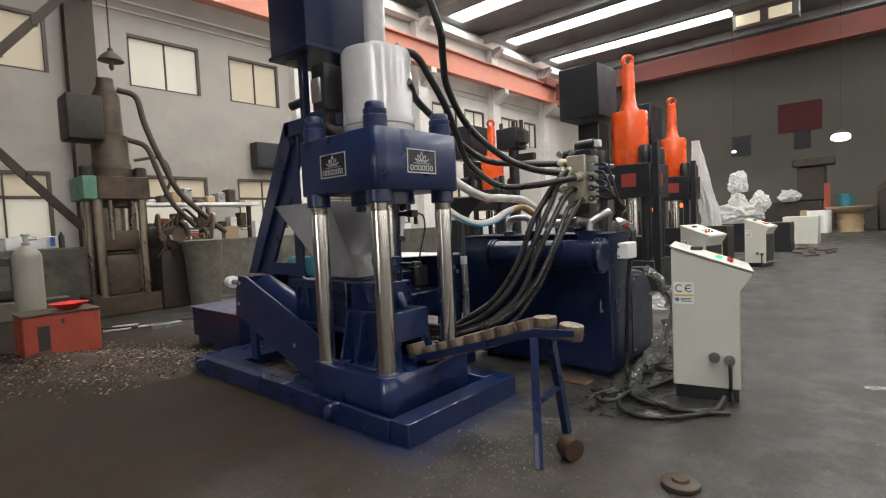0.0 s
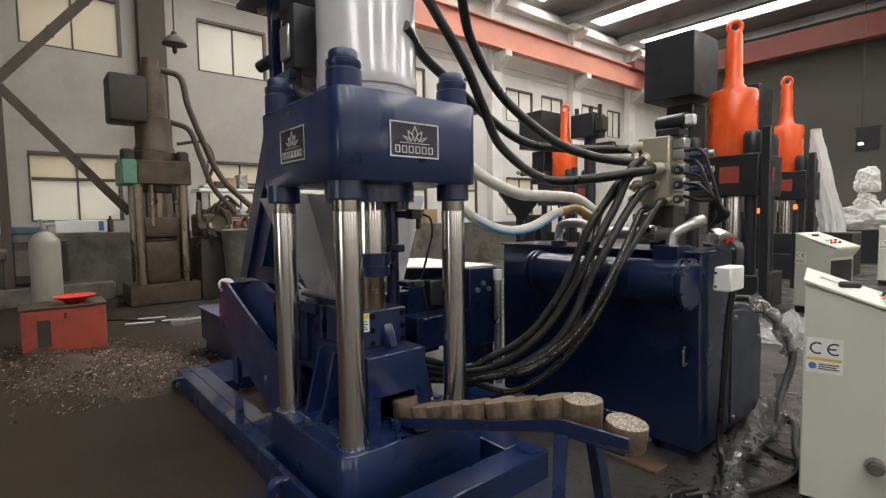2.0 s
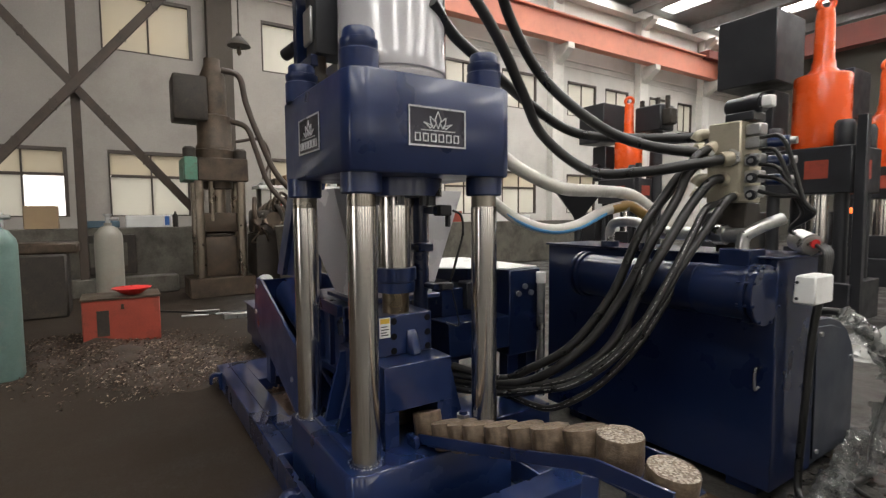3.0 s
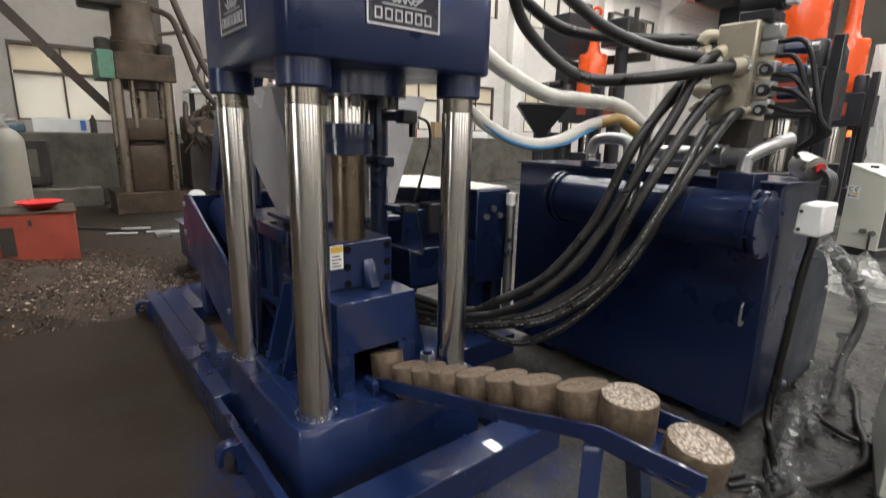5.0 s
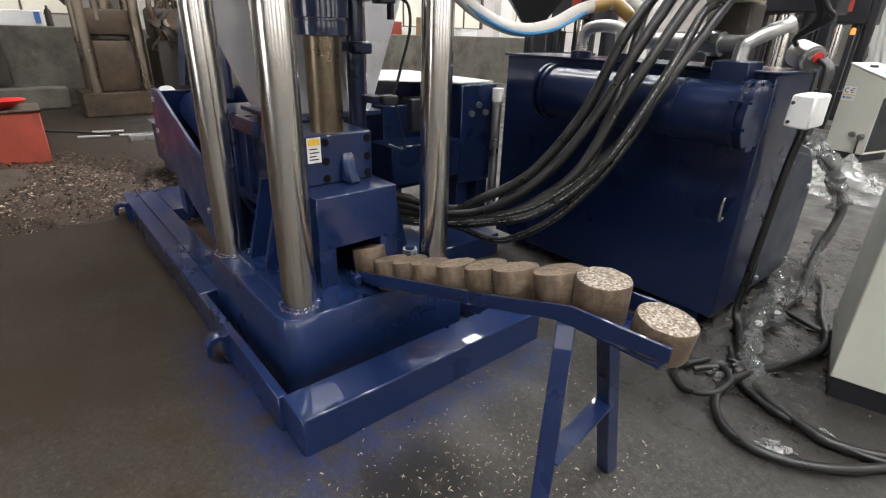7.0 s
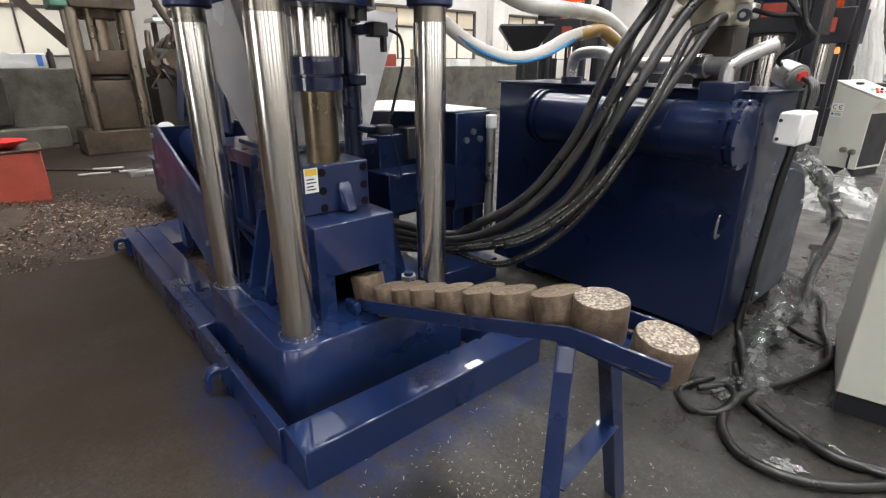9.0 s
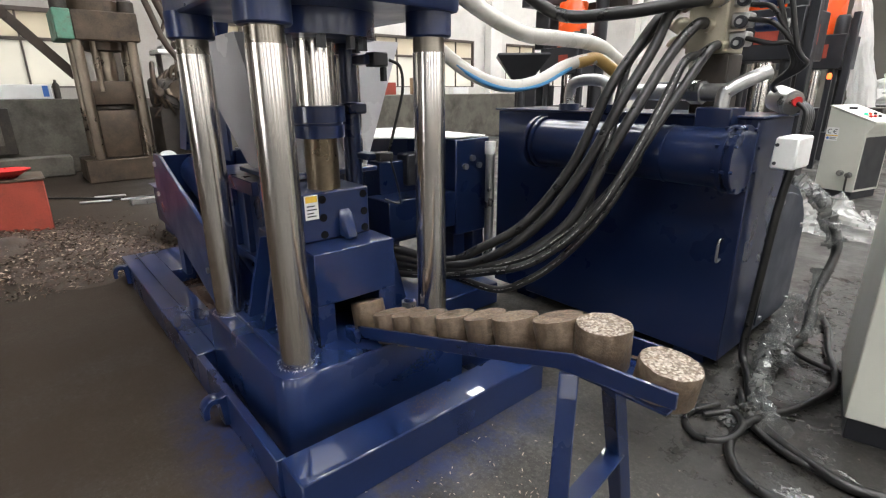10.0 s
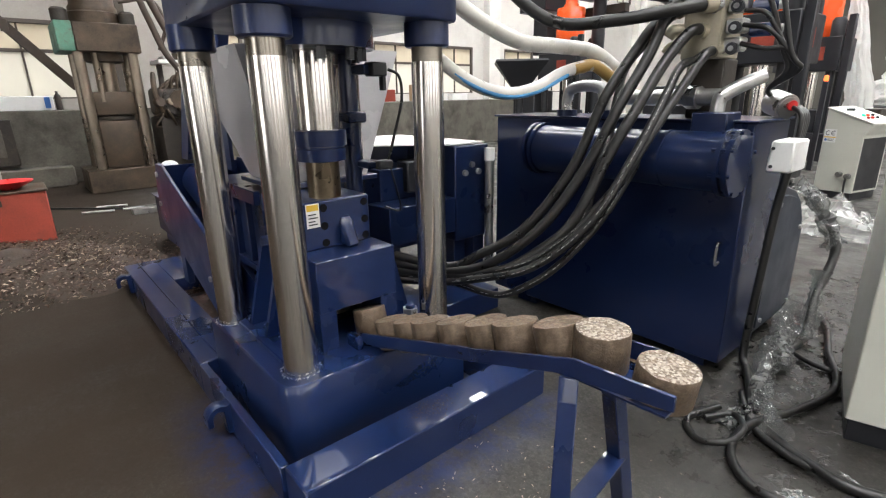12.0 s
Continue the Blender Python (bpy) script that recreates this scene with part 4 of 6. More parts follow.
part("end_cover", slab(B(), [(y * 0.9 + 0.53, z * 0.9 + 0.045) for y, z in top_], "x", -1.20, -1.188, 0.003), MOTOR, house)
for y, z in ((5.10, 0.14), (5.56, 0.14), (5.10, 0.82), (5.54, 0.62)):
    part("bolt", cyl(B(), (-1.19, y, z), (-1.176, y, z), 0.014, None, 6), STEEL, house)
cool = part("oil_cooler", cyl(B(), (-2.32, 4.46, 1.10), (-1.20, 4.46, 1.10), 0.135, None, 48, 0.006), NAVY, power, "glossy navy oil cooler cylinder")
for x, r in ((-2.33, 0.152), (-2.29, 0.15), (-1.52, 0.139), (-1.245, 0.152), (-1.205, 0.152)):
    part("flange", cyl(B(), (x - 0.012, 4.46, 1.10), (x + 0.012, 4.46, 1.10), r, None, 48, 0.003), NAVY, cool)
for k in range(8):
    a = 0.785 * k + 0.3
    y, z = 4.46 + 0.144 * math.cos(a), 1.10 + 0.144 * math.sin(a)
    part("bolt", cyl(B(), (-1.272, y, z), (-1.182, y, z), 0.008, None, 6), NAVY, cool)
part("flow_pipe", tube(B(), [(-2.24, 4.6, 1.29), (-2.24, 4.6, 1.38), (-2.22, 4.6, 1.43), (-2.16, 4.6, 1.45), (-2.06, 4.6, 1.45), (-2.0, 4.6, 1.42), (-1.99, 4.6, 1.29)], 0.032, 14), STEEL, power, "bent grey steel pipe")
for x in (-2.24, -1.99):
    part("pipe_flange", cyl(B(), (x, 4.6, 1.284), (x, 4.6, 1.32), 0.06, None, 20), NAVY, power)
part("elbow_pipe", tube(B(), [(-1.36, 4.55, 1.22), (-1.36, 4.555, 1.36), (-1.345, 4.57, 1.395), (-1.29, 4.63, 1.44), (-1.235, 4.70, 1.475)], 0.032, 14), STEEL, power, "grey steel elbow pipe")
part("pipe_flange", box(B(), -1.44, -1.28, 4.47, 4.63, 1.22, 1.32, 0.006), NAVY, power)
part("suction_pipe", tube(B(), [(-1.92, 4.66, 1.385), (-1.355, 4.59, 1.385)], 0.04, 16), STEEL, power)
part("union", cyl(B(), (-1.53, 4.612, 1.385), (-1.47, 4.604, 1.385), 0.056, None, 8), STEEL, power)
part("handle", tube(B(), [(-1.26, 4.562, 0.60), (-1.26, 4.52, 0.60), (-1.26, 4.52, 0.70), (-1.26, 4.562, 0.70)], 0.007, 10), STEEL, power)
man = part("manifold", box(B(), -1.60, -1.42, 4.62, 4.86, 1.56, 2.0, 0.008), BEIGE, power, "bare steel valve manifold block")
part("manifold_foot", box(B(), -1.56, -1.40, 4.66, 4.82, 1.284, 1.56, 0.006), DARK_IRON, man)
for z in (1.62, 1.70, 1.79, 1.88, 1.95):
    part("port", tube(B(), [(-1.66, 4.60, z - 0.03), (-1.64, 4.61, z), (-1.60, 4.65, z), (-1.57, 4.68, z)], 0.03, 10), BEIGE, man)
    part("solenoid", box(B(), -1.42, -1.34, 4.66, 4.74, z - 0.032, z + 0.032, 0.008), STEEL, man)
for z in (1.68, 1.78, 1.88):
    v = part("valve_coil", cyl(B(), (-1.34, 4.74, z), (-1.24, 4.76, z), 0.03, None, 18, 0.006), BLUE, man, "small blue solenoid valve")
    part("coil_cap", cyl(B(), (-1.24, 4.76, z), (-1.21, 4.765, z), 0.02, None, 12), STEEL, v)
for z in (1.60, 1.69, 1.78):
    v = part("coil_face", cyl(B(), (-1.37, 4.66, z), (-1.37, 4.63, z), 0.027, None, 18, 0.004), BLACK, man)
    part("coil_pin", cyl(B(), (-1.37, 4.632, z), (-1.37, 4.622, z), 0.012, None, 12), STEEL, v)
for k, (a, b) in enumerate(((1.76, 0.10), (1.70, 0.14), (1.84, 0.07), (1.62, 0.12), (1.90, 0.17))):
    part("wire", tube(B(), [(-1.34, 4.66, a), (-1.27 + 0.3 * b, 4.64, a - 0.03), (-1.20 + 0.4 * b, 4.66, 1.62 - 0.3 * b), (-1.19 + 0.5 * b, 4.72, 1.50), (-1.24, 4.80, 1.42), (-1.25, 4.90, 1.38)], 0.011, 10), RUBBER, man)
pump = part("top_valve", cyl(B(), (-1.55, 4.74, 2.09), (-1.34, 4.70, 2.09), 0.05, None, 20, 0.01), BLACK, man)
part("valve_plug", box(B(), -1.36, -1.30, 4.67, 4.73, 2.06, 2.12, 0.006), WHITE, man)
part("valve_base", box(B(), -1.53, -1.38, 4.66, 4.80, 2.0, 2.05, 0.006), BLACK, man)
plug = part("cable_plug", cyl(B(), (-1.26, 4.93, 1.36), (-1.16, 4.86, 1.33), 0.06, None, 20, 0.01), STEEL, power)
part("red_cap", cyl(B(), (-1.17, 4.88, 1.345), (-1.145, 4.865, 1.34), 0.024, None, 14), RED_BRIGHT, plug)
for k in range(4):
    part("plug_wire", tube(B(), [(-1.16, 4.88 + 0.03 * k, 1.34), (-1.10, 4.84 + 0.03 * k, 1.30), (-1.09, 4.82 + 0.025 * k, 1.22), (-1.10, 4.80 + 0.02 * k, 1.10)], 0.011, 10), RUBBER, plug)
jb = part("terminal_cover", slab(B(), [(-1.13, 1.06), (-1.12, 1.20), (-1.03, 1.20), (-1.03, 1.06)], "y", 4.575, 4.78, 0.008), WHITE, power, "white terminal cover")
for z in (1.085, 1.165):
    part("screw", cyl(B(), (-1.11, 4.571, z), (-1.11, 4.577, z), 0.008, None, 10), BLACK, jb)
part("power_cable", tube(B(), [(-1.10, 4.82, 1.08), (-1.12, 4.80, 0.85), (-1.13, 4.78, 0.5), (-1.14, 4.76, 0.1), (-1.10, 4.70, 0.02)], 0.02, 10), RUBBER, power)


def hose(pts, r, material, label, ends=None, group="hydraulic hoses", steps=10, printed=False):
    h = thing("hydraulic_hose", label, "hose", pts[0], group)
    body = part("hose_body", tube(B(), pts, r, 12, steps), material, h)
    if printed:
        bm, line = B(), curve(pts, 24)
        out = Vector((0.45, -0.85, 0.25)).normalized() * (r + 0.0005)
        for i in range(6, len(line) - 8, 3):
            if (i // 3) % 9 not in (4, 7):
                tube(bm, [line[i] + out, line[i + 2] + out], 0.0016, 4)
        ob = part("printed_line", bm, HOSE_PRINT, body, "broken pale printed line")
        tagged(ob, "broken pale printed line", kind="stuff")
    for k in ends or ():
        a, b = (Vector(pts[0]), Vector(pts[1])) if k == 0 else (Vector(pts[-1]), Vector(pts[-2]))
        d = (b - a).normalized()
        f = part("fitting", cyl(B(), a - d * 0.03, a + d * 0.05, r * 1.35, None, 14), BEIGE, h)
        part("hex_nut", cyl(B(), a - d * 0.035, a - d * 0.012, r * 1.6, None, 6), STEEL, f)
    return h


DARKHOSE = "thick black rubber hydraulic hose with steel ends"
hose([(-2.10, 3.10, 2.52), (-2.216, 3.3, 2.44), (-2.25, 3.5, 2.35), (-2.28, 3.85, 2.182), (-2.225, 4.2, 2.016), (-2.008, 4.45, 1.967), (-1.658, 4.7, 1.944)], 0.030, RUBBER, DARKHOSE, (1,))
hose([(-2.26, 3.06, 2.775), (-2.125, 3.2, 2.75), (-2.103, 3.35, 2.598), (-2.125, 3.55, 2.405), (-2.18, 3.75, 2.193), (-2.218, 3.95, 1.969), (-2.032, 4.15, 1.754), (-1.766, 4.3, 1.74), (-1.54, 4.45, 1.774), (-1.47, 4.6, 1.80)], 0.030, RUBBER, DARKHOSE, (0, 1))
hose([(-2.29, 3.04, 3.35), (-2.05, 3.22, 3.25), (-1.98, 3.35, 2.95), (-2.06, 3.47, 2.75), (-2.174, 3.65, 2.576), (-2.165, 3.9, 2.283), (-1.98, 4.15, 2.013), (-1.798, 4.35, 1.891), (-1.603, 4.6, 1.841)], 0.030, RUBBER, DARKHOSE, (1,))
DOWN = "black rubber hydraulic hose looping down before the tank"
hose([(-1.60, 4.64, 1.80), (-1.664, 4.5, 1.74), (-1.732, 4.4, 1.581), (-1.788, 4.28, 1.388), (-1.87, 4.15, 1.036), (-2.032, 4.0, 0.732), (-2.224, 3.85, 0.572), (-2.372, 3.75, 0.49), (-2.698, 3.62, 0.51)], 0.026, RUBBER, DOWN, (0,))
hose([(-1.57, 4.64, 1.88), (-1.607, 4.5, 1.80), (-1.64, 4.4, 1.588), (-1.695, 4.26, 1.346), (-1.767, 4.12, 1.057), (-1.9, 3.98, 0.773), (-2.119, 3.84, 0.555), (-2.361, 3.74, 0.468), (-2.702, 3.62, 0.463)], 0.026, RUBBER, DOWN, (0,))
hose([(-1.50, 4.64, 1.69), (-1.518, 4.53, 1.68), (-1.566, 4.42, 1.554), (-1.607, 4.26, 1.334), (-1.662, 4.15, 1.128), (-1.741, 4.02, 0.823), (-1.871, 3.95, 0.665), (-2.077, 3.84, 0.511), (-2.361, 3.74, 0.441), (-2.706, 3.62, 0.415)], 0.026, RUBBER, DOWN, (0,))
hose([(-1.44, 4.66, 1.60), (-1.45, 4.55, 1.57), (-1.484, 4.4, 1.399), (-1.531, 4.25, 1.199), (-1.589, 4.15, 1.01), (-1.695, 4.05, 0.826), (-1.829, 3.97, 0.656), (-2.034, 3.86, 0.508), (-2.362, 3.74, 0.434), (-2.709, 3.62, 0.371)], 0.022, RUBBER, DOWN, (0,))
hose([(-1.62, 4.66, 1.93), (-1.60, 4.56, 1.80), (-1.776, 4.450, 1.554), (-1.731, 4.300, 1.372), (-1.703, 4.180, 1.139), (-1.706, 4.100, 0.984), (-1.717, 4.050, 0.822), (-1.800, 3.970, 0.700), (-1.956, 3.880, 0.576), (-2.36, 3.735, 0.425), (-2.70, 3.62, 0.39)], 0.022, RUBBER, DOWN, printed=True)
hose([(-1.47, 4.64, 1.60), (-1.508, 4.600, 1.558), (-1.531, 4.500, 1.527), (-1.526, 4.380, 1.407), (-1.529, 4.260, 1.260), (-1.566, 4.150, 1.073), (-1.621, 4.040, 0.882), (-1.728, 3.940, 0.711), (-1.884, 3.840, 0.573), (-2.101, 3.780, 0.488), (-2.36, 3.72, 0.41), (-2.70, 3.60, 0.36)], 0.021, RUBBER, DOWN, printed=True)
hose([(-1.52, 4.62, 1.5), (-1.57, 4.42, 1.28), (-1.63, 4.3, 1.02), (-1.71, 4.18, 0.78), (-1.822, 4.04, 0.575), (-1.937, 3.93, 0.453), (-2.089, 3.86, 0.372), (-2.278, 3.78, 0.396), (-2.391, 3.74, 0.419), (-2.63, 3.65, 0.456)], 0.02, RUBBER, "black rubber hose with a pale printed line", printed=True)
hose([(-2.10, 3.46, 1.86), (-2.04, 3.62, 1.74), (-2.02, 3.9, 1.65), (-2.02, 4.2, 1.64), (-1.98, 4.45, 1.62), (-1.90, 4.58, 1.52)], 0.036, HOSE_WHITE, "thick milky white plastic hose", group="white hoses")
milky = hose([(-2.22, 3.5, 1.62), (-2.12, 3.66, 1.48), (-2.08, 3.86, 1.42), (-2.05, 4.06, 1.44), (-2.02, 4.26, 1.52), (-1.95, 4.42, 1.55), (-1.88, 4.50, 1.48)], 0.03, HOSE_WHITE, "milky white plastic hose with a blue stripe", group="white hoses")

for k, (name, pts, r, m, label) in enumerate((
    ("stripe", [(-2.20, 3.5, 1.605), (-2.10, 3.66, 1.465), (-2.06, 3.86, 1.405), (-2.03, 4.06, 1.425), (-2.0, 4.26, 1.505)], 0.0115, HOSE_BLUE, "blue stripe along the hose"),
    ("amber_end", [(-2.002, 4.31, 1.532), (-1.985, 4.35, 1.542), (-1.95, 4.42, 1.55), (-1.88, 4.50, 1.48)], 0.0315, HOSE_AMBER, "oil-stained amber end of the hose"),
)):
    part(name, tube(B(), pts, r, 12), m, milky, label)


# ---- control cabinets ----
def cabinet():
    c = thing("control_cabinet", "warm grey steel control cabinet with a sloping desk top", "cabinet", (0, 0, 0), "control cabinets")
    prof = [(0, 0.10), (0.46, 0.10), (0.46, 0.84), (0.535, 0.955), (0.535, 0.975), (0, 1.165)]
    part("body", slab(B(), prof, "y", 0, 0.62, 0.006), CABINET, c)
    part("desk_lid", slab(B(), [(-0.008, 1.172), (0.545, 0.978), (0.545, 0.992), (-0.008, 1.187)], "y", -0.01, 0.63, 0.003), CABINET, c)
    part("plinth", box(B(), 0.015, 0.445, 0.012, 0.605, 0, 0.10, 0.003), BLACK, c)

    def on(u, v, h):                      # a place on the sloping lid
        return Vector((0.54 * u, v, 1.183 - 0.196 * u + h))

    up = Vector((0.34, 0, 0.94))
    part("handle", box(B(), 0.13, 0.22, 0.16, 0.20, 1.135, 1.165, 0.008), BLACK, c)
    part("name_strip", slab(B(), [(0.06, 1.168), (0.20, 1.119), (0.20, 1.121), (0.06, 1.170)], "y", 0.30, 0.36), SILVER, c)
    for u, v, m, r in ((0.60, 0.18, GREENGLOW, 0.022), (0.60, 0.28, REDGLOW, 0.02), (0.74, 0.14, RED_BRIGHT, 0.018), (0.74, 0.24, RED_BRIGHT, 0.02), (0.74, 0.36, BLACK, 0.018), (0.60, 0.40, BLACK, 0.018)):
        p = on(u, v, 0)
        b = part("push_button", cyl(B(), p, p + up * 0.03, r, None, 18, 0.003), m, c)
        part("button_ring", cyl(B(), p - up * 0.002, p + up * 0.008, r * 1.35, None, 18), STEEL, b)
    lab = part("rating_label", box(B(), 0.012, 0.155, -0.0025, -0.0005, 0.735, 0.905, 0), WHITE, c, "white conformity label")

    def arc(bm, cx, cz, r, w):
        n = 14
        pts = [(radians(55 + 250 * k / n)) for k in range(n + 1)]
        ring = [[bm.verts.new((cx + q * math.cos(a), -0.0034, cz + q * math.sin(a))) for a in pts] for q in (r, r - w)]
        for k in range(n):
            bm.faces.new((ring[0][k], ring[0][k + 1], ring[1][k + 1], ring[1][k]))
    bm = B()
    arc(bm, 0.055, 0.855, 0.030, 0.008)
    arc(bm, 0.122, 0.855, 0.030, 0.008)
    box(bm, 0.095, 0.128, -0.0042, -0.0032, 0.851, 0.859, 0)
    part("mark", bm, INK, lab)
    part("band", box(B(), 0.015, 0.152, -0.0036, -0.002, 0.795, 0.808, 0), YELLOW, lab)
    part("badge", cyl(B(), (0.038, -0.002, 0.768), (0.038, -0.0038, 0.768), 0.016, None, 18), PRINT_BLUE, lab)
    for z, b in ((0.775, 0.14), (0.764, 0.13), (0.753, 0.142)):
        part("print", box(B(), 0.062, b, -0.0036, -0.002, z, z + 0.005, 0), INK, lab)
    for x, z in ((0.285, 0.335), (0.385, 0.318)):
        s = part("socket", cyl(B(), (x, 0.004, z), (x, -0.05, z), 0.038, 0.034, 20, 0.004), SOCKET, c, "grey plug socket")
        part("socket_cap", cyl(B(), (x, -0.05, z), (x, -0.062, z), 0.028, None, 16), SOCKET, s)
    part("lead", tube(B(), [(0.385, -0.05, 0.31), (0.388, -0.06, 0.22), (0.39, -0.055, 0.10), (0.40, -0.07, 0.02)], 0.013, 10), RUBBER, c)
    part("door_seam", box(B(), 0.4605, 0.4612, 0.03, 0.59, 0.13, 0.80, 0), BLACK, c)
    return c


cab = cabinet()
cab.matrix_basis = pose(-0.635, 4.415, 0, 0, 0, 13)
copy_thing(cab, pose(-2.25, 10.32, 0, 0, 0, -14))
copy_thing(cab, pose(-1.98, 14.62, 0, 0, 0, -8))


# ---- orange presses ----
def orange_press():
    p = thing("orange_press", "black hydraulic press with a bright orange cylinder on top", "press", (0, 0, 0), "orange presses")
    part("base", box(B(), -0.6, 0.6, -0.55, 0.55, 0, 0.55, 0.01), BLACK, p)
    for x in (-0.42, 0.42):
        for y in (-0.38, 0.38):
            part("column", lathe(B(), [(0.085, 0.55), (0.085, 1.8)], x, y, 20), BLACK, p)
            part("nut", lathe(B(), [(0.12, 2.38), (0.12, 2.66), (0.09, 2.72)], x, y, 16), BLACK, p)
    part("crosshead", box(B(), -0.56, 0.56, -0.52, 0.52, 1.75, 2.38, 0.015), BLACK, p)
    part("badge", box(B(), 0.562, 0.568, -0.2, 0.14, 1.95, 2.2, 0), RED, p)
    part("badge", box(B(), 0.02, 0.3, -0.526, -0.522, 1.95, 2.2, 0), RED, p)
    o = part("cylinder", lathe(B(), [(0.345, 2.38), (0.35, 2.4), (0.35, 3.40), (0.335, 3.425), (0.19, 3.44), (0.18, 3.50), (0.15, 3.53), (0.145, 3.62), (0.128, 3.66), (0.115, 4.28), (0.10, 4.36)], 0, 0, 40), ORANGE, p, "glossy orange cylinder")
    bm = B()
    m, n = 20, 8
    grid = [[bm.verts.new(((0.095 + 0.042 * math.cos(6.2832 * j / n)) * math.cos(6.2832 * i / m) * 0.75, (0.095 + 0.042 * math.cos(6.2832 * j / n)) * math.cos(6.2832 * i / m) * 0.66, 4.44 + (0.095 + 0.042 * math.cos(6.2832 * j / n)) * math.sin(6.2832 * i / m))) for j in range(n)] for i in range(m)]
    off = Vector((-0.66, 0.75, 0)) * 0.05
    for i in range(m):
        for j in range(n):
            grid[i][j].co += off * math.sin(6.2832 * j / n)
    for i in range(m):
        for j in range(n):
            bm.faces.new((grid[i][j], grid[(i + 1) % m][j], grid[(i + 1) % m][(j + 1) % n], grid[i][(j + 1) % n]))
    part("lifting_eye", bm, ORANGE, o)
    part("ram", lathe(B(), [(0.13, 1.0), (0.13, 1.76)], 0, 0, 24), CHROME, p)
    part("die", box(B(), -0.3, 0.3, -0.3, 0.3, 0.55, 1.0, 0.01), BLACK, p)
    t = part("filler_tank", box(B(), -1.22, -0.38, -0.55, 0.35, 3.40, 4.42, 0.015), BLACK, p, "black filler tank box")
    part("valve_body", box(B(), -0.95, -0.5, -0.3, 0.2, 2.38, 3.32, 0.02), BLACK, t)
    part("valve", cyl(B(), (-1.25, -0.4, 2.72), (-0.6, -0.42, 2.74), 0.09, None, 16, 0.01), BLACK, t)
    for x in (-1.25, -1.0):
        part("fitting", cyl(B(), (x, -0.45, 2.72), (x, -0.58, 2.74), 0.06, None, 10), STEEL, t)
    part("side_guide", box(B(), 0.58, 0.7, -0.5, -0.38, 0.0, 2.75, 0.01), BLACK, p)
    part("hopper_frame", box(B(), -1.5, -0.75, -0.4, 0.4, 0.0, 1.5, 0.02), BLACK, p)
    return p


op = orange_press()
op.matrix_basis = pose(-3.17, 10.36, 0)
copy_thing(op, pose(-3.75, 15.0, 0))
copy_thing(op, pose(-8.6, 13.3, 0))


# ---- old press and what stands round it ----
old = thing("old_press", "old greasy brown hydraulic press with a green-painted corner", "press", (-10.4, 3.4, 0))
OX = -10.4
part("base", box(B(), OX - 0.5, OX + 0.42, 2.86, 4.0, 0, 0.36, 0.015), OLD_STEEL, old)
for x in (OX - 0.3, OX + 0.3):
    for y in (3.08, 3.80):
        part("column", lathe(B(), [(0.075, 0.36), (0.075, 2.2)], x, y, 24), OLD_ROD, old)
part("crosshead", box(B(), OX - 0.45, OX + 0.42, 3.06, 3.92, 2.14, 2.56, 0.015), OLD_STEEL, old)
part("green_corner", box(B(), OX - 0.45, OX + 0.425, 2.84, 3.06, 2.14, 2.56, 0.015), GREEN, old, "patch of green paint")
for y in (2.95, 3.82):
    part("nut", lathe(B(), [(0.11, 2.56), (0.11, 2.72), (0.08, 2.75)], OX + 0.25, y, 14), DARK_IRON, old)
part("cylinder", lathe(B(), [(0.36, 2.56), (0.36, 2.72), (0.33, 2.74), (0.33, 2.80), (0.3, 2.84), (0.3, 3.35), (0.24, 3.38), (0.22, 4.1), (0.14, 4.3), (0.14, 4.42)], OX, 3.42, 28), OLD_STEEL, old)
part("side_tank", box(B(), OX - 0.3, OX + 0.35, 2.72, 3.28, 3.22, 4.02, 0.05, 2), DARK_IRON, old)
part("ram", lathe(B(), [(0.14, 1.55), (0.14, 2.06)], OX, 3.44, 24), OLD_ROD, old)
part("ram_flange", lathe(B(), [(0.22, 2.0), (0.27, 2.02), (0.27, 2.145)], OX, 3.44, 28), OLD_STEEL, old)
part("guide_rod", lathe(B(), [(0.05, 1.4), (0.05, 2.16)], OX + 0.2, 3.3, 14), OLD_ROD, old)
part("press_plate", box(B(), OX - 0.3, OX + 0.24, 3.14, 3.74, 1.2, 1.56, 0.03, 2), OLD_STEEL, old)
part("mould", box(B(), OX - 0.35, OX + 0.24, 3.16, 3.72, 0.36, 1.12, 0.05, 2), OLD_STEEL, old)
part("mould_ring", lathe(B(), [(0.27, 1.115), (0.29, 1.13), (0.29, 1.17), (0.25, 1.195)], OX - 0.05, 3.44, 26), DARK_IRON, old)
for k, pts in enumerate((
    [(OX + 0.2, 3.55, 4.2), (OX + 0.25, 3.85, 4.1), (OX + 0.3, 3.95, 3.6), (OX + 0.35, 4.15, 3.0), (OX + 0.4, 4.45, 2.3), (OX + 0.5, 4.95, 1.75), (OX + 0.5, 5.3, 1.45)],
    [(OX + 0.1, 3.7, 3.3), (OX + 0.3, 3.95, 3.15), (OX + 0.35, 4.1, 2.7), (OX + 0.4, 4.3, 2.1), (OX + 0.45, 4.7, 1.6)],
    [(OX + 0.2, 3.75, 2.9), (OX + 0.3, 4.2, 2.95), (OX + 0.32, 4.35, 2.6), (OX + 0.35, 4.2, 2.2)],
)):
    part("hose", tube(B(), pts, (0.055, 0.05, 0.03)[k], 10), BROWN_BEAM, old, "stiff brown hose")
mc = thing("machine", "dark sooty pump machine beside the old press", "machine", (-10.2, 4.4, 0))
part("frame", box(B(), -10.7, -9.9, 4.0, 4.55, 0, 1.15, 0.06, 2), DARK_IRON, mc)
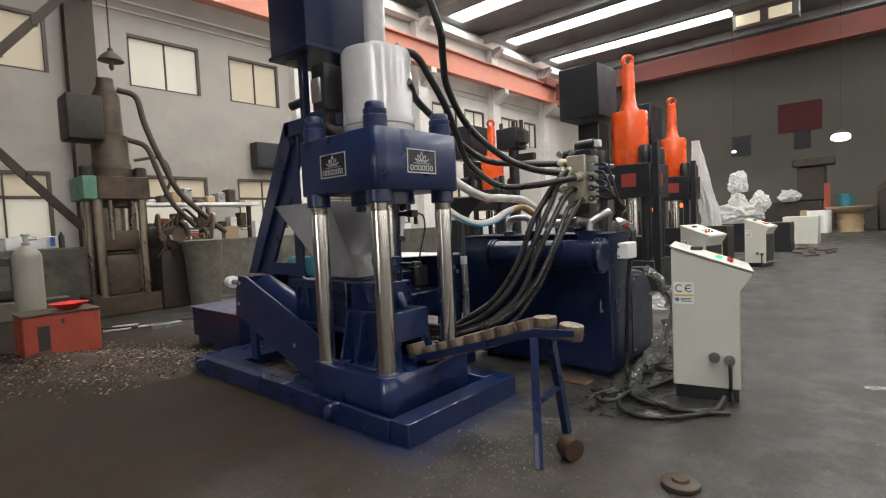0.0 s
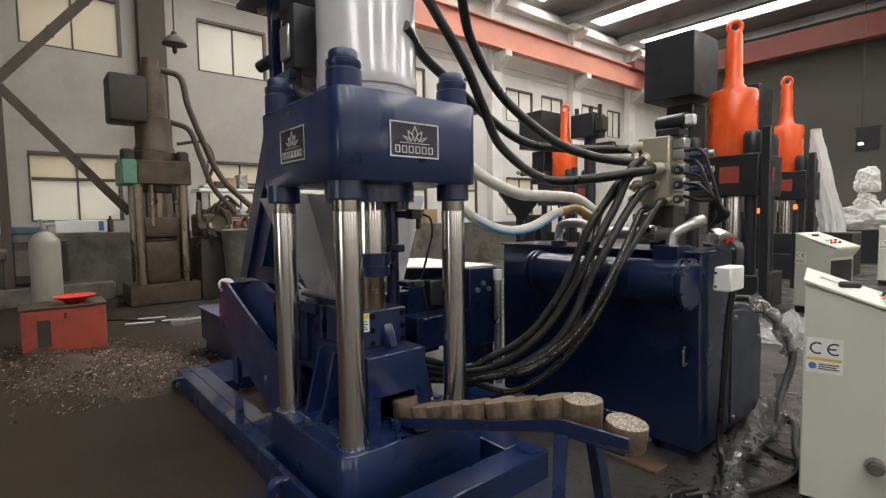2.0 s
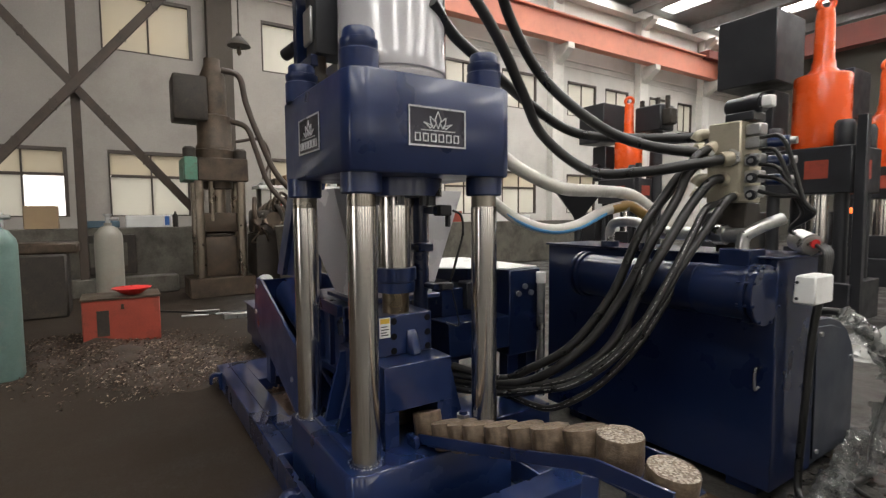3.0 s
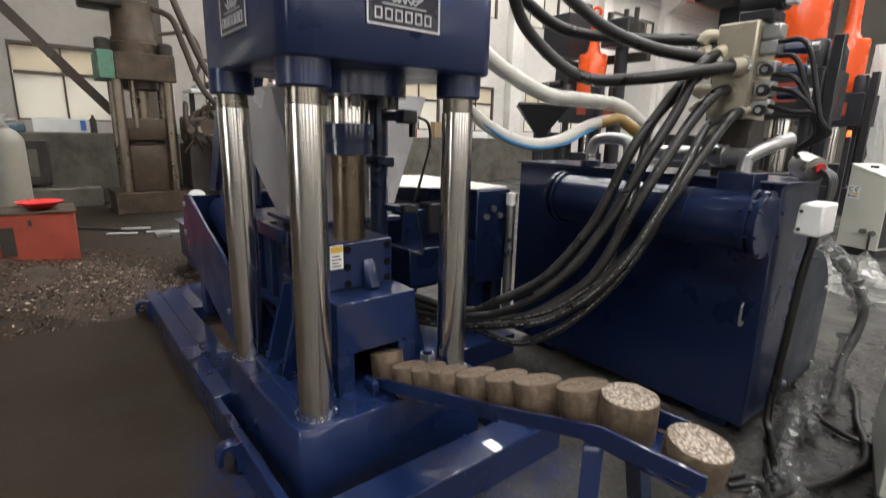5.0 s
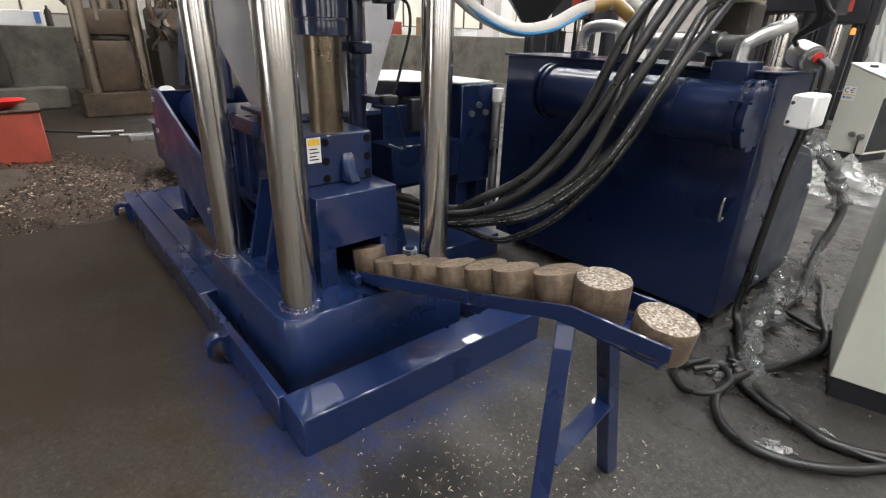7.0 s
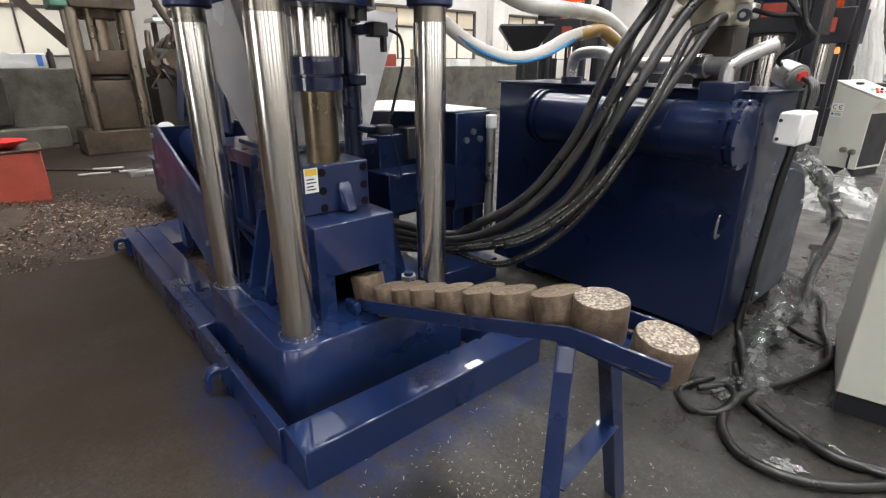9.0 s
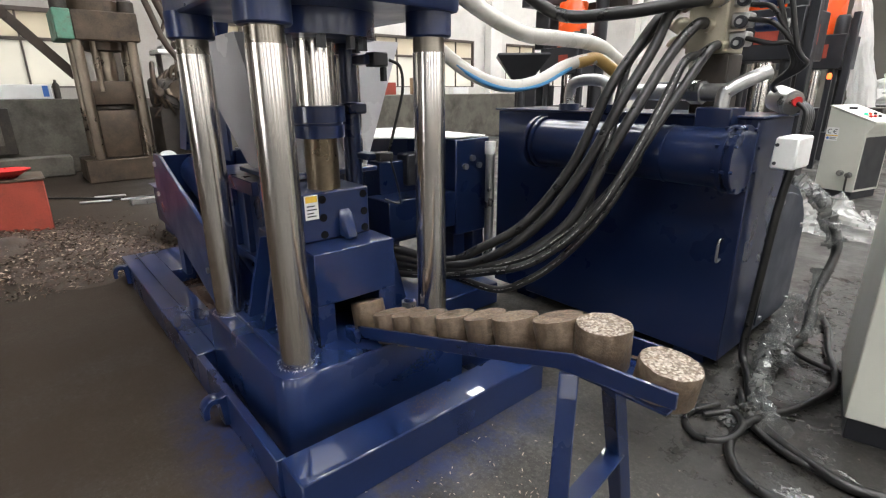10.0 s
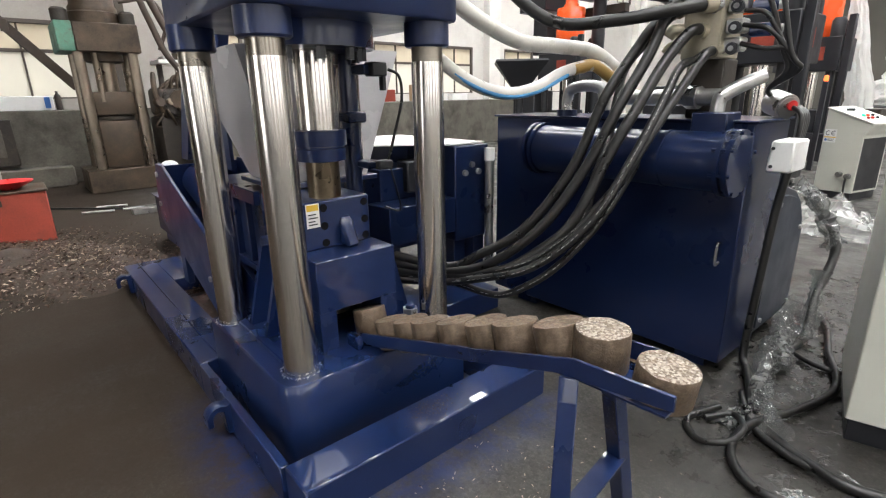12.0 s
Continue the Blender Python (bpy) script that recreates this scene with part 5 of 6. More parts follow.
part("gearbox", box(B(), -10.65, -9.95, 4.02, 4.62, 1.16, 1.62, 0.09, 3), DARK_IRON, mc)
part("pump_head", cyl(B(), (-10.5, 4.3, 1.25), (-9.85, 4.3, 1.35), 0.22, None, 20, 0.03), DARK_IRON, mc)
part("wheel", cyl(B(), (-9.9, 4.55, 1.2), (-9.78, 4.55, 1.2), 0.2, None, 24, 0.02), OLD_STEEL, mc)
for k in range(5):
    part("pipe", tube(B(), [(-10.1 + 0.03 * k, 4.0 + 0.12 * k, 1.2), (-10.0, 4.1 + 0.1 * k, 1.6 + 0.08 * k), (-10.1, 4.4 + 0.1 * k, 1.75)], 0.03, 10), OLD_STEEL, mc)
rp_ = random.Random(31)
for k in range(14):
    y, z = 3.98 + 0.07 * k, 1.15 + 0.5 * rp_.random()
    q = [(-10.2 + 0.3 * rp_.random(), y, z), (-9.95 + 0.2 * rp_.random(), y + rp_.uniform(-0.1, 0.15), z + 0.25 * rp_.random()), (-9.9 + 0.15 * rp_.random(), y + rp_.uniform(-0.15, 0.25), z - 0.15), (-10.0, y + 0.12, 1.0)]
    part("pipe", tube(B(), q, rp_.choice((0.018, 0.028, 0.04)), 8), rp_.choice((OLD_STEEL, DARK_IRON, OLD_ROD)), mc)
for k in range(6):
    y, z = 4.0 + 0.16 * k, 1.2 + 0.35 * rp_.random()
    part("valve", cyl(B(), (-9.92, y, z), (-9.8, y + 0.03, z + 0.02), 0.05 + 0.04 * rp_.random(), None, 14, 0.01), (OLD_STEEL, OLD_ROD)[k % 2], mc)
part("ring_flange", cyl(B(), (-9.86, 4.32, 1.42), (-9.80, 4.32, 1.42), 0.15, None, 24, 0.015), OLD_STEEL, mc)
tub = solid("tub", lathe(B(), [(0.27, 0.0), (0.33, 0.9), (0.36, 1.25), (0.38, 1.3), (0.3, 1.32)], -9.5, 4.63, 26), CONCRETE_OLD, "tall grey scale-coated tub on the floor", "tub", (-9.5, 4.63, 0))
solid("low_wall", box(B(), -11.85, -11.6, -5, 16, 0, 1.28, 0.02), CONCRETE_OLD, "stained low concrete partition wall", "wall", kind="structure")
solid("kerb", box(B(), -11.6, -11.25, -5, 2.8, 0, 0.34, 0.02), CONCRETE_OLD, "stained concrete kerb along the partition", "kerb", kind="structure")
# the low wall's dark recess, built as a dark box before it
rc = thing("wall_box", "dark box standing in for the shaded recess in the low wall", "box", (-11.4, 1.6, 0.34))
part("shell", box(B(), -11.6, -11.42, 1.2, 2.1, 0.40, 1.15, 0.01), DARK_IRON, rc)
part("panel", box(B(), -11.42, -11.41, 1.35, 1.95, 0.55, 1.0, 0.004), CONCRETE_OLD, rc)
eq = thing("white_box", "white instrument box with a blue label on the low wall", "box", (-11.72, 2.3, 1.28))
part("shell", box(B(), -11.84, -11.62, 1.95, 2.75, 1.284, 1.52, 0.01), WHITE, eq)
part("label", box(B(), -11.615, -11.61, 2.62, 2.70, 1.32, 1.5, 0), PRINT_BLUE, eq)
solid("bottle", lathe(B(), [(0.05, 1.284), (0.05, 1.52), (0.02, 1.56), (0.02, 1.6)], -11.7, 2.82, 14), DARK_IRON, "small dark bottle on the low wall", "bottle", (-11.7, 2.82, 1.284))
tray = solid("tray", box(B(), -11.84, -11.62, 1.2, 1.85, 1.284, 1.42, 0.02), mat("blue_bin", (0.07, 0.12, 0.16), 0.6), "dull blue tray of parts on the low wall", "tray", (-11.7, 1.5, 1.284))
for k, (y, z, w) in enumerate(((-0.9, 1.284, 0.45), (-0.2, 1.284, 0.3), (0.4, 1.284, 0.5), (5.2, 1.284, 0.5), (6.1, 1.284, 0.35), (6.9, 1.284, 0.6), (8.2, 1.284, 0.4), (9.3, 1.284, 0.7), (10.6, 1.284, 0.5), (12.0, 1.284, 0.6))):
    solid("carton", box(B(), -11.83, -11.62, y, y + w, z, z + 0.18 + 0.12 * (k % 3), 0.006), (CARTON, WHITE, CARTON, RED)[k % 4], "small carton lying on the low wall", "box", (-11.7, y, z), "cartons on the low wall")
bench = thing("workbench", "pale steel workbench with clutter behind the low wall", "workbench", (-13.4, 6.2, 0))
part("top", box(B(), -13.8, -13.0, 4.8, 7.8, 2.18, 2.26, 0.01), WHITE, bench)
for y in (4.9, 6.3, 7.7):
    part("leg", box(B(), -13.5, -13.4, y - 0.05, y + 0.05, 0, 2.18, 0.004), DARK_IRON, bench)
part("shelf", box(B(), -13.7, -13.1, 4.96, 7.64, 1.55, 1.6, 0.006), OLD_STEEL, bench)
for k in range(9):
    y = 4.95 + 0.3 * k
    solid("machine_part", box(B(), -13.6, -13.3, y, y + 0.2, 1.604, 1.75 + 0.12 * ((k * 7) % 3), 0.02), (OLD_STEEL, RED, DARK_IRON, WHITE)[k % 4], "loose machine part on the bench shelf", "part", (-13.45, y, 1.604), "bench clutter")
    solid("machine_part", box(B(), -13.7, -13.3, y, y + 0.22, 2.264, 2.36 + 0.1 * ((k * 5) % 4), 0.03), (STEEL, OLD_STEEL, CARTON)[k % 3], "loose machine part on the bench", "part", (-13.45, y, 2.264), "bench clutter")

FX, FCONE = -6.46, ((0.1, 1.40), (0.16, 1.48), (0.62, 1.94), (0.59, 1.97))
# a far press's side tank, stood in for by a box on the wall
wb = thing("wall_cabinet", "dark grey box on the wall standing in for a far press's tank", "cabinet", (-16.6, 10.24, 3.73))
part("shell", box(B(), WX + 0.004, -16.45, 9.74, 10.7, 3.73, 4.67, 0.02), DARK_IRON, wb)
part("door", box(B(), -16.452, -16.43, 9.78, 10.66, 3.78, 4.62, 0.006), BLACK, wb)
vh = thing("machine", "black press head with valves on a slim column", "machine", (-8.05, 13.7, 0))
part("column", lathe(B(), [(0.16, 0.0), (0.16, 3.62)], -8.05, 13.7, 20), BLACK, vh)
part("head", box(B(), -8.5, -7.75, 13.4, 14.0, 3.6, 4.25, 0.03), BLACK, vh)
part("side_valve", box(B(), -7.75, -7.5, 13.45, 13.75, 3.72, 4.12, 0.03), DARK_IRON, vh)
for x in (-8.35, -7.9, -7.62):
    part("fitting", cyl(B(), (x, 13.5, 4.1), (x, 13.5, 4.42), 0.06, None, 12), DARK_IRON, vh)
part("beam", box(B(), -9.0, -7.4, 13.75, 13.95, 3.25, 3.45, 0.01), DARK_IRON, vh)
fn = thing("funnel", "black sheet-steel funnel on a pole stand", "funnel", (FX, 9.0, 0))
part("cone", lathe(B(), FCONE, FX, 9.0, 4), BLACK, fn)
part("pole", lathe(B(), [(0.07, 0.02), (0.07, FCONE[0][1] + 0.02)], FX, 9.0, 14), BLACK, fn)
part("foot", lathe(B(), [(0.25, 0.0), (0.25, 0.03), (0.1, 0.05)], FX, 9.0, 20), BLACK, fn)
for x, z in ((-3.62, 1.53), (-2.98, 1.60)):
    sl = thing("signal_lamp", "small lit orange signal lamp on a black post", "lamp", (x, 13.0, 0), "signal lamps")
    part("post", box(B(), x - 0.04, x + 0.04, 12.97, 13.05, 0, z - 0.06, 0.004), BLACK, sl)
    part("lamp_glass", lathe(B(), [(0.03, z - 0.06), (0.038, z - 0.02), (0.03, z + 0.03), (0.012, z + 0.04)], x, 13.0, 14), LAMP_ORANGE, sl)

# braced steel frame before the wall
br = thing("cross_brace", "brown steel cross bracing between two wall posts", "brace", (-11.3, 1.26, 0))
part("post", box(B(), -11.42, -11.30, 1.2, 1.34, 0.34, 9.0, 0.005), BROWN_BEAM, br)
for a, b in (((-0.8, 6.3), (3.1, 1.65)), ((-0.3, 1.88), (3.3, 6.4))):
    d = Vector((0, b[0] - a[0], b[1] - a[1]))
    n = Vector((0, -d.z, d.y)).normalized() * 0.075
    q = [(a[0] + n.y, a[1] + n.z), (b[0] + n.y, b[1] + n.z), (b[0] - n.y, b[1] - n.z), (a[0] - n.y, a[1] - n.z)]
    x = -11.28 if a[1] > 5 else -11.2
    part("diagonal", slab(B(), q, "x", x, x + 0.07, 0.004), BROWN_BEAM, br)
    for f in (0.2, 0.35, 0.65, 0.8):
        y, z = a[0] + f * d.y, a[1] + f * d.z
        part("clip", box(B(), x - 0.01, x + 0.085, y - 0.05, y + 0.05, z - 0.09, z + 0.09, 0.004), BROWN_BEAM, br)
lamp = thing("pendant_lamp", "dark enamel pendant lamp hanging on a thin rod", "lamp", (-14.5, 4.75, 6.0))
part("rod", cyl(B(), (-14.5, 4.75, 6.3), (-14.5, 4.75, ROOF), 0.018, None, 8), DARK_IRON, lamp)
part("shade", lathe(B(), [(0.30, 6.02), (0.26, 6.10), (0.14, 6.22), (0.07, 6.27), (0.06, 6.34)], -14.5, 4.75, 24), DARK_IRON, lamp)
part("bulb", lathe(B(), [(0.02, 5.78), (0.06, 5.84), (0.05, 6.0)], -14.5, 4.75, 14), OLD_STEEL, lamp)

# floor things on the swarf side
rb = thing("tool_chest", "worn red steel tool chest on the floor", "chest", (-7.15, 1.8, 0))
part("body", box(B(), -7.5, -6.95, 1.42, 2.20, 0.0, 0.54, 0.012), RED, rb)
part("lid", box(B(), -7.52, -6.93, 1.405, 2.215, 0.54, 0.562, 0.006), OLD_STEEL, rb)
part("dark_plate", box(B(), -6.95, -6.944, 1.56, 1.68, 0.12, 0.42, 0.002), DARK_IRON, rb)
part("hasp", box(B(), -6.95, -6.94, 1.80, 1.83, 0.42, 0.48, 0.002), DARK_IRON, rb)
fun = thing("funnel", "dented red plastic funnel dish lying on the chest", "funnel", (-7.1, 1.9, 0.562))
part("dish", lathe(B(), [(0.07, 0.564), (0.20, 0.64), (0.21, 0.65), (0.19, 0.648), (0.06, 0.575)], -7.12, 1.92, 22), RED_BRIGHT, fun)


def gas(x, y, h, r, m, label):
    g = thing("gas_cylinder", label, "gas cylinder", (x, y, 0), "gas cylinders")
    part("shell", lathe(B(), [(r * 0.92, 0), (r, 0.03), (r, h * 0.86), (r * 0.93, h * 0.9), (r * 0.6, h * 0.955), (r * 0.28, h * 0.975), (r * 0.28, h)], x, y, 26), m, g)
    v = part("valve", lathe(B(), [(r * 0.18, h), (r * 0.18, h * 1.06), (r * 0.3, h * 1.065), (r * 0.3, h * 1.085)], x, y, 12), STEEL, g)
    part("outlet", cyl(B(), (x, y, h * 1.035), (x + 0.02, y + r * 0.75, h * 1.04), r * 0.13, None, 10), STEEL, v)


gas(-8.1, 1.70, 1.42, 0.165, mat("pale_grey_cylinder", (0.25, 0.235, 0.20), 0.5, 0, 0.12, 4, 0.06, 60, (0.2, 0.17, 0.13), 0.35, 4), "worn pale grey gas cylinder behind the chest")
gas(-6.1, 0.86, 1.45, 0.16, TEAL, "worn teal gas cylinder standing on the floor")
bin_ = thing("open_bin", "blue open steel bin on the floor", "bin", (-5.7, 3.4, 0))
for x0, x1, y0, y1 in ((-6.22, -6.18, 3.05, 3.75), (-5.0, -4.96, 3.05, 3.75), (-6.18, -5.0, 3.05, 3.09), (-6.18, -5.0, 3.71, 3.75)):
    part("side", box(B(), x0, x1, y0, y1, 0.12, 0.49, 0.004), NAVY, bin_)
part("rim", slab(B(), [(-6.25, 3.02), (-4.93, 3.02), (-4.93, 3.78), (-6.25, 3.78)], "z", 0.49, 0.497), mat("dull_lilac_tray", (0.06, 0.06, 0.10), 0.6), bin_)
part("bottom", box(B(), -6.18, -5.0, 3.09, 3.71, 0.0, 0.14, 0.004), BLUE_DULL, bin_)
solid("bracket", box(B(), -7.9, -7.75, 3.05, 3.5, 0, 0.07, 0.005), STEEL, "bright steel bracket lying on the floor", "bracket", (-7.8, 3.2, 0))
for k, (x, y) in enumerate(((-8.3, 2.55), (-8.6, 2.75), (-8.2, 3.0))):
    solid("bar", cyl(B(), (x, y, 0.02), (x + 0.1, y + 0.35, 0.02), 0.014, None, 8), STEEL, "short bright steel rod on the floor", "rod", (x, y, 0), "rods on the floor")
solid("cable", tube(B(), [(-9.2, 2.0, 0.015), (-8.7, 2.6, 0.015), (-8.3, 3.0, 0.015), (-8.2, 3.7, 0.015), (-8.0, 4.4, 0.015)], 0.014, 10), RUBBER, "thin black cable lying on the floor", "cable", (-9.2, 2.0, 0))
box_a = thing("machine_block", "dark iron block standing by the low wall", "machine", (-9.6, 1.0, 0))
part("block", box(B(), -10.0, -9.3, 0.35, 1.15, 0, 0.95, 0.03), DARK_IRON, box_a)
part("cap", box(B(), -9.9, -9.4, 0.5, 1.3, 0.95, 1.12, 0.03), OLD_STEEL, box_a)

# swarf: a thin brown heap with bright chips
rnd = random.Random(5)
bm = B()
cols_, rows_ = 46, 30
verts = []
for i in range(cols_ + 1):
    line = []
    for j in range(rows_ + 1):
        x, y = -7.6 + 3.0 * i / cols_, 0.95 + 2.5 * j / rows_
        c = 1.25 + 0.72 * (x + 7.6) / 1.6 if x < -6 else 1.97 + 0.2 * (x + 6)
        d = abs(y - (1.35 + 0.55 * (x + 7.3)))
        h = max(0, 0.13 - 0.15 * d) * (0.6 + 0.9 * noise.noise(Vector((x * 2.5, y * 2.5, 0)))) * min(1, (x + 7.6) * 2) * min(1, (-4.6 - x) * 1.5) - 0.012
        line.append(bm.verts.new((x, y, h)))
    verts.append(line)
for i in range(cols_):
    for j in range(rows_):
        bm.faces.new((verts[i][j], verts[i + 1][j], verts[i + 1][j + 1], verts[i][j + 1]))
solid("swarf_heap", bm, DIRT, "low brown heap of oily metal swarf on the floor", "swarf", kind="stuff", angle=80)


def chips(name, count, where, size, m, label):
    bm = B()
    for _ in range(count):
        x, y, z = where()
        a, l, w = rnd.uniform(0, 6.28), size * rnd.uniform(0.5, 1.6), size * rnd.uniform(0.15, 0.4)
        u, v = Vector((math.cos(a), math.sin(a), rnd.uniform(-0.4, 0.5))), Vector((-math.sin(a), math.cos(a), rnd.uniform(-0.3, 0.3)))
        o = Vector((x, y, z + 0.004))
        q = [bm.verts.new(o + p) for p in (-u * l / 2 - v * w / 2, u * l * 0.2 - v * w / 2 + Vector((0, 0, l * 0.25)), u * l / 2 + v * w / 2, -u * l * 0.2 + v * w / 2 + Vector((0, 0, l * 0.2)))]
        bm.faces.new(q)
    return solid(name, bm, m, label, "swarf", kind="stuff", angle=10)


def on_heap():
    x = rnd.uniform(-7.5, -4.7)
    y = 1.35 + 0.55 * (x + 7.3) + rnd.gauss(0, 0.55)
    d = abs(y - (1.35 + 0.55 * (x + 7.3)))
    return x, y, max(0, 0.075 - 0.1 * d) + rnd.uniform(0, 0.01)


chips("metal_chips", 4600, on_heap, 0.04, CHIP_DARK, "scattered brown metal chips over the heap")
chips("metal_chips", 950, on_heap, 0.042, CHIP, "scattered bright metal chips over the heap")
chips("floor_grit", 700, lambda: (rnd.uniform(-1.6, 3.2), rnd.uniform(0.9, 8.0), 0), 0.012, CHIP_DARK, "dark grit scattered over the floor")
chips("floor_grit", 90, lambda: (rnd.uniform(-1.2, 2.6), rnd.uniform(1.4, 7.0), 0), 0.016, CHIP, "pale scraps scattered over the floor")
chips("metal_chips", 620, lambda: (rnd.gauss(-1.15, 0.22), rnd.gauss(2.85, 0.35), 0), 0.012, CHIP, "fine bright chips scattered round the stand")
chips("metal_chips", 160, lambda: (rnd.gauss(-1.76, 0.035), rnd.gauss(3.12, 0.07), 0.164), 0.010, CHIP_DARK, "rusty crumbs on the base rail")
chips("metal_chips", 300, lambda: (rnd.uniform(-4.2, -3.4), rnd.uniform(2.74, 3.2), 0.05 + rnd.uniform(0, 0.05)), 0.03, CHIP_DARK, "brown swarf fallen inside the base frame")
# bright steel flakes are put where the welds glint
def at_feet():
    (x, y), a = rnd.choice(COLS[:3]), rnd.uniform(0, 6.28)
    return x + 0.077 * math.cos(a), y + 0.077 * math.sin(a), 0.392


chips("metal_chips", 140, at_feet, 0.014, STEEL, "steel flakes standing in for weld glints round the column feet")
chips("metal_chips", 90, lambda: (rnd.uniform(-2.55, -2.12), rnd.gauss(2.79, 0.03), 0.392), 0.012, STEEL, "steel flakes standing in for weld glints along the die block's foot")
pk = thing("puck", "round worn steel puck lying on the floor", "puck", (-0.2, 3.06, 0))
part("disc", lathe(B(), [(0.085, 0), (0.095, 0.01), (0.095, 0.028), (0.085, 0.035)], -0.2, 3.06, 26), OLD_STEEL, pk)
part("boss", lathe(B(), [(0.045, 0.035), (0.04, 0.05)], -0.2, 3.06, 18), OLD_STEEL, pk)
# thin plate added in place of a brown floor stain
rl = thing("rusty_tray", "thin added plate for the brown stain beneath the oil tank's edge", "offcut", (-1.45, 4.3, 0))
part("plate", box(B(), -1.62, -1.28, 4.24, 4.38, 0.0, 0.022, 0.005), mat("brown_stain", (0.085, 0.05, 0.028), 0.8, 0, 0.3), rl)


# ---- cables and film on the floor ----
def cable(pts, r, label, m=RUBBER, wob=0.0):
    return solid("power_cable", tube(B(), pts, r, 10, 10, wob), m, label, "cable", pts[0], "floor cables")


cable([(-1.05, 4.25, 0.022), (-1.11, 4.06, 0.02), (-1.02, 3.95, 0.02), (-0.92, 3.98, 0.045), (-0.90, 4.10, 0.06), (-0.98, 4.22, 0.03), (-1.06, 4.12, 0.02)], 0.014, "thin black cable coiled on the floor")
cable([(-1.6, 6.0, 0.03), (-1.2, 5.9, 0.03), (-0.97, 5.6, 0.03), (-0.86, 5.2, 0.03), (-0.74, 4.82, 0.03), (-0.80, 4.48, 0.03), (-0.90, 4.15, 0.05), (-0.89, 3.95, 0.03), (-0.76, 3.82, 0.025), (-0.58, 3.85, 0.025), (-0.42, 4.0, 0.025), (-0.30, 4.22, 0.025), (-0.27, 4.36, 0.08)], 0.018, "thick black cable looping over the floor to the cabinet")
cable([(-1.02, 4.42, 0.03), (-0.90, 4.20, 0.03), (-0.72, 4.10, 0.025), (-0.58, 4.10, 0.025), (-0.42, 4.10, 0.025), (-0.2, 4.2, 0.025)], 0.015, "black cable lying on the floor beside another")
cable([(-1.15, 5.2, 0.02), (-0.85, 5.0, 0.02), (-0.5, 5.1, 0.02), (-0.3, 5.15, 0.02)], 0.014, "thin black cable running behind the cabinet")
cable([(-1.42, 5.68, 0.85), (-1.29, 5.7, 0.85), (-1.14, 5.7, 0.73), (-1.02, 5.7, 0.49), (-1.03, 5.52, 0.22), (-1.0, 5.3, 0.04), (-1.04, 4.85, 0.03), (-0.97, 4.5, 0.03), (-0.90, 4.3, 0.02)], 0.027, "tape-wrapped cable bundle arching from the tank to the floor", RUBBER, 0.25)
cable([(-1.10, 4.70, 0.03), (-1.02, 4.52, 0.04), (-0.95, 4.35, 0.03), (-0.86, 4.22, 0.03), (-0.70, 4.12, 0.03), (-0.50, 4.08, 0.025), (-0.3, 4.25, 0.02), (-0.3, 4.55, 0.02)], 0.020, "film-wrapped grey cable lying on the floor", RUBBER, 0.12)


def sheet(name, x, y, z, w, d, h, seed, m, label, category="plastic film", n=16, kind=""):
    """A crumpled sheet of film."""
    bm = B()
    r = random.Random(seed)
    g = [[None] * (n + 1) for _ in range(n + 1)]
    for i in range(n + 1):
        for j in range(n + 1):
            u, v = i / n - 0.5, j / n - 0.5
            q = Vector((u * 4, v * 4, seed))
            edge = max(0, 1 - 2.2 * max(abs(u), abs(v)) ** 2 * 2)
            hh = h * (0.35 + abs(noise.noise(q)) * 1.6 + 0.5 * abs(noise.noise(q * 2.7))) * edge + 0.006
            g[i][j] = bm.verts.new((x + w * u * (1 + 0.25 * noise.noise(q + Vector((9, 0, 0)))) + 0.02 * r.uniform(-1, 1), y + d * v * (1 + 0.25 * noise.noise(q + Vector((0, 9, 0)))) + 0.02 * r.uniform(-1, 1), z + hh))
    for i in range(n):
        for j in range(n):
            bm.faces.new((g[i][j], g[i + 1][j], g[i + 1][j + 1], g[i][j + 1]))
    return solid(name, bm, m, label, category, (x, y, z), angle=12)


def film_sleeve(pts, r, label):
    bm = tube(B(), pts, r, 12, 22, 0.8)
    for v in bm.verts:
        v.co += 0.7 * r * noise.noise_vector(v.co * 38)
        v.co.z = max(v.co.z, 0.006)
    solid("plastic_film", bm, SHINY, label, "plastic film", pts[0], angle=8)


film_sleeve([(-1.05, 5.62, 0.34), (-1.03, 5.5, 0.2), (-1.01, 5.3, 0.07), (-1.08, 5.05, 0.06), (-1.04, 4.83, 0.06), (-0.98, 4.55, 0.06), (-0.92, 4.36, 0.05), (-0.80, 4.18, 0.05)], 0.042, "shiny torn film sleeve round the floor cable")
film_sleeve([(-1.16, 5.66, 0.10), (-1.14, 5.42, 0.07), (-1.10, 5.2, 0.05), (-1.02, 5.0, 0.06), (-0.96, 4.8, 0.05)], 0.038, "shiny torn film sleeve beside the oil tank")
film_sleeve([(-1.30, 5.70, 0.86), (-1.20, 5.7, 0.80), (-1.10, 5.7, 0.66), (-1.03, 5.7, 0.5)], 0.04, "shiny film sleeve over the arching bundle")
sheet("plastic_film", -1.65, 8.4, 0, 1.3, 0.9, 0.28, 3, CLEAR, "crumpled clear plastic film on the floor", n=40)
sheet("plastic_film", -0.93, 4.3, 0, 0.16, 0.3, 0.05, 11, SHINY, "shiny crumpled film by the cables", n=26)
sheet("plastic_film", -0.64, 3.9, 0, 0.10, 0.07, 0.025, 13, CLEAR, "scrap of bright film on the floor", n=8)
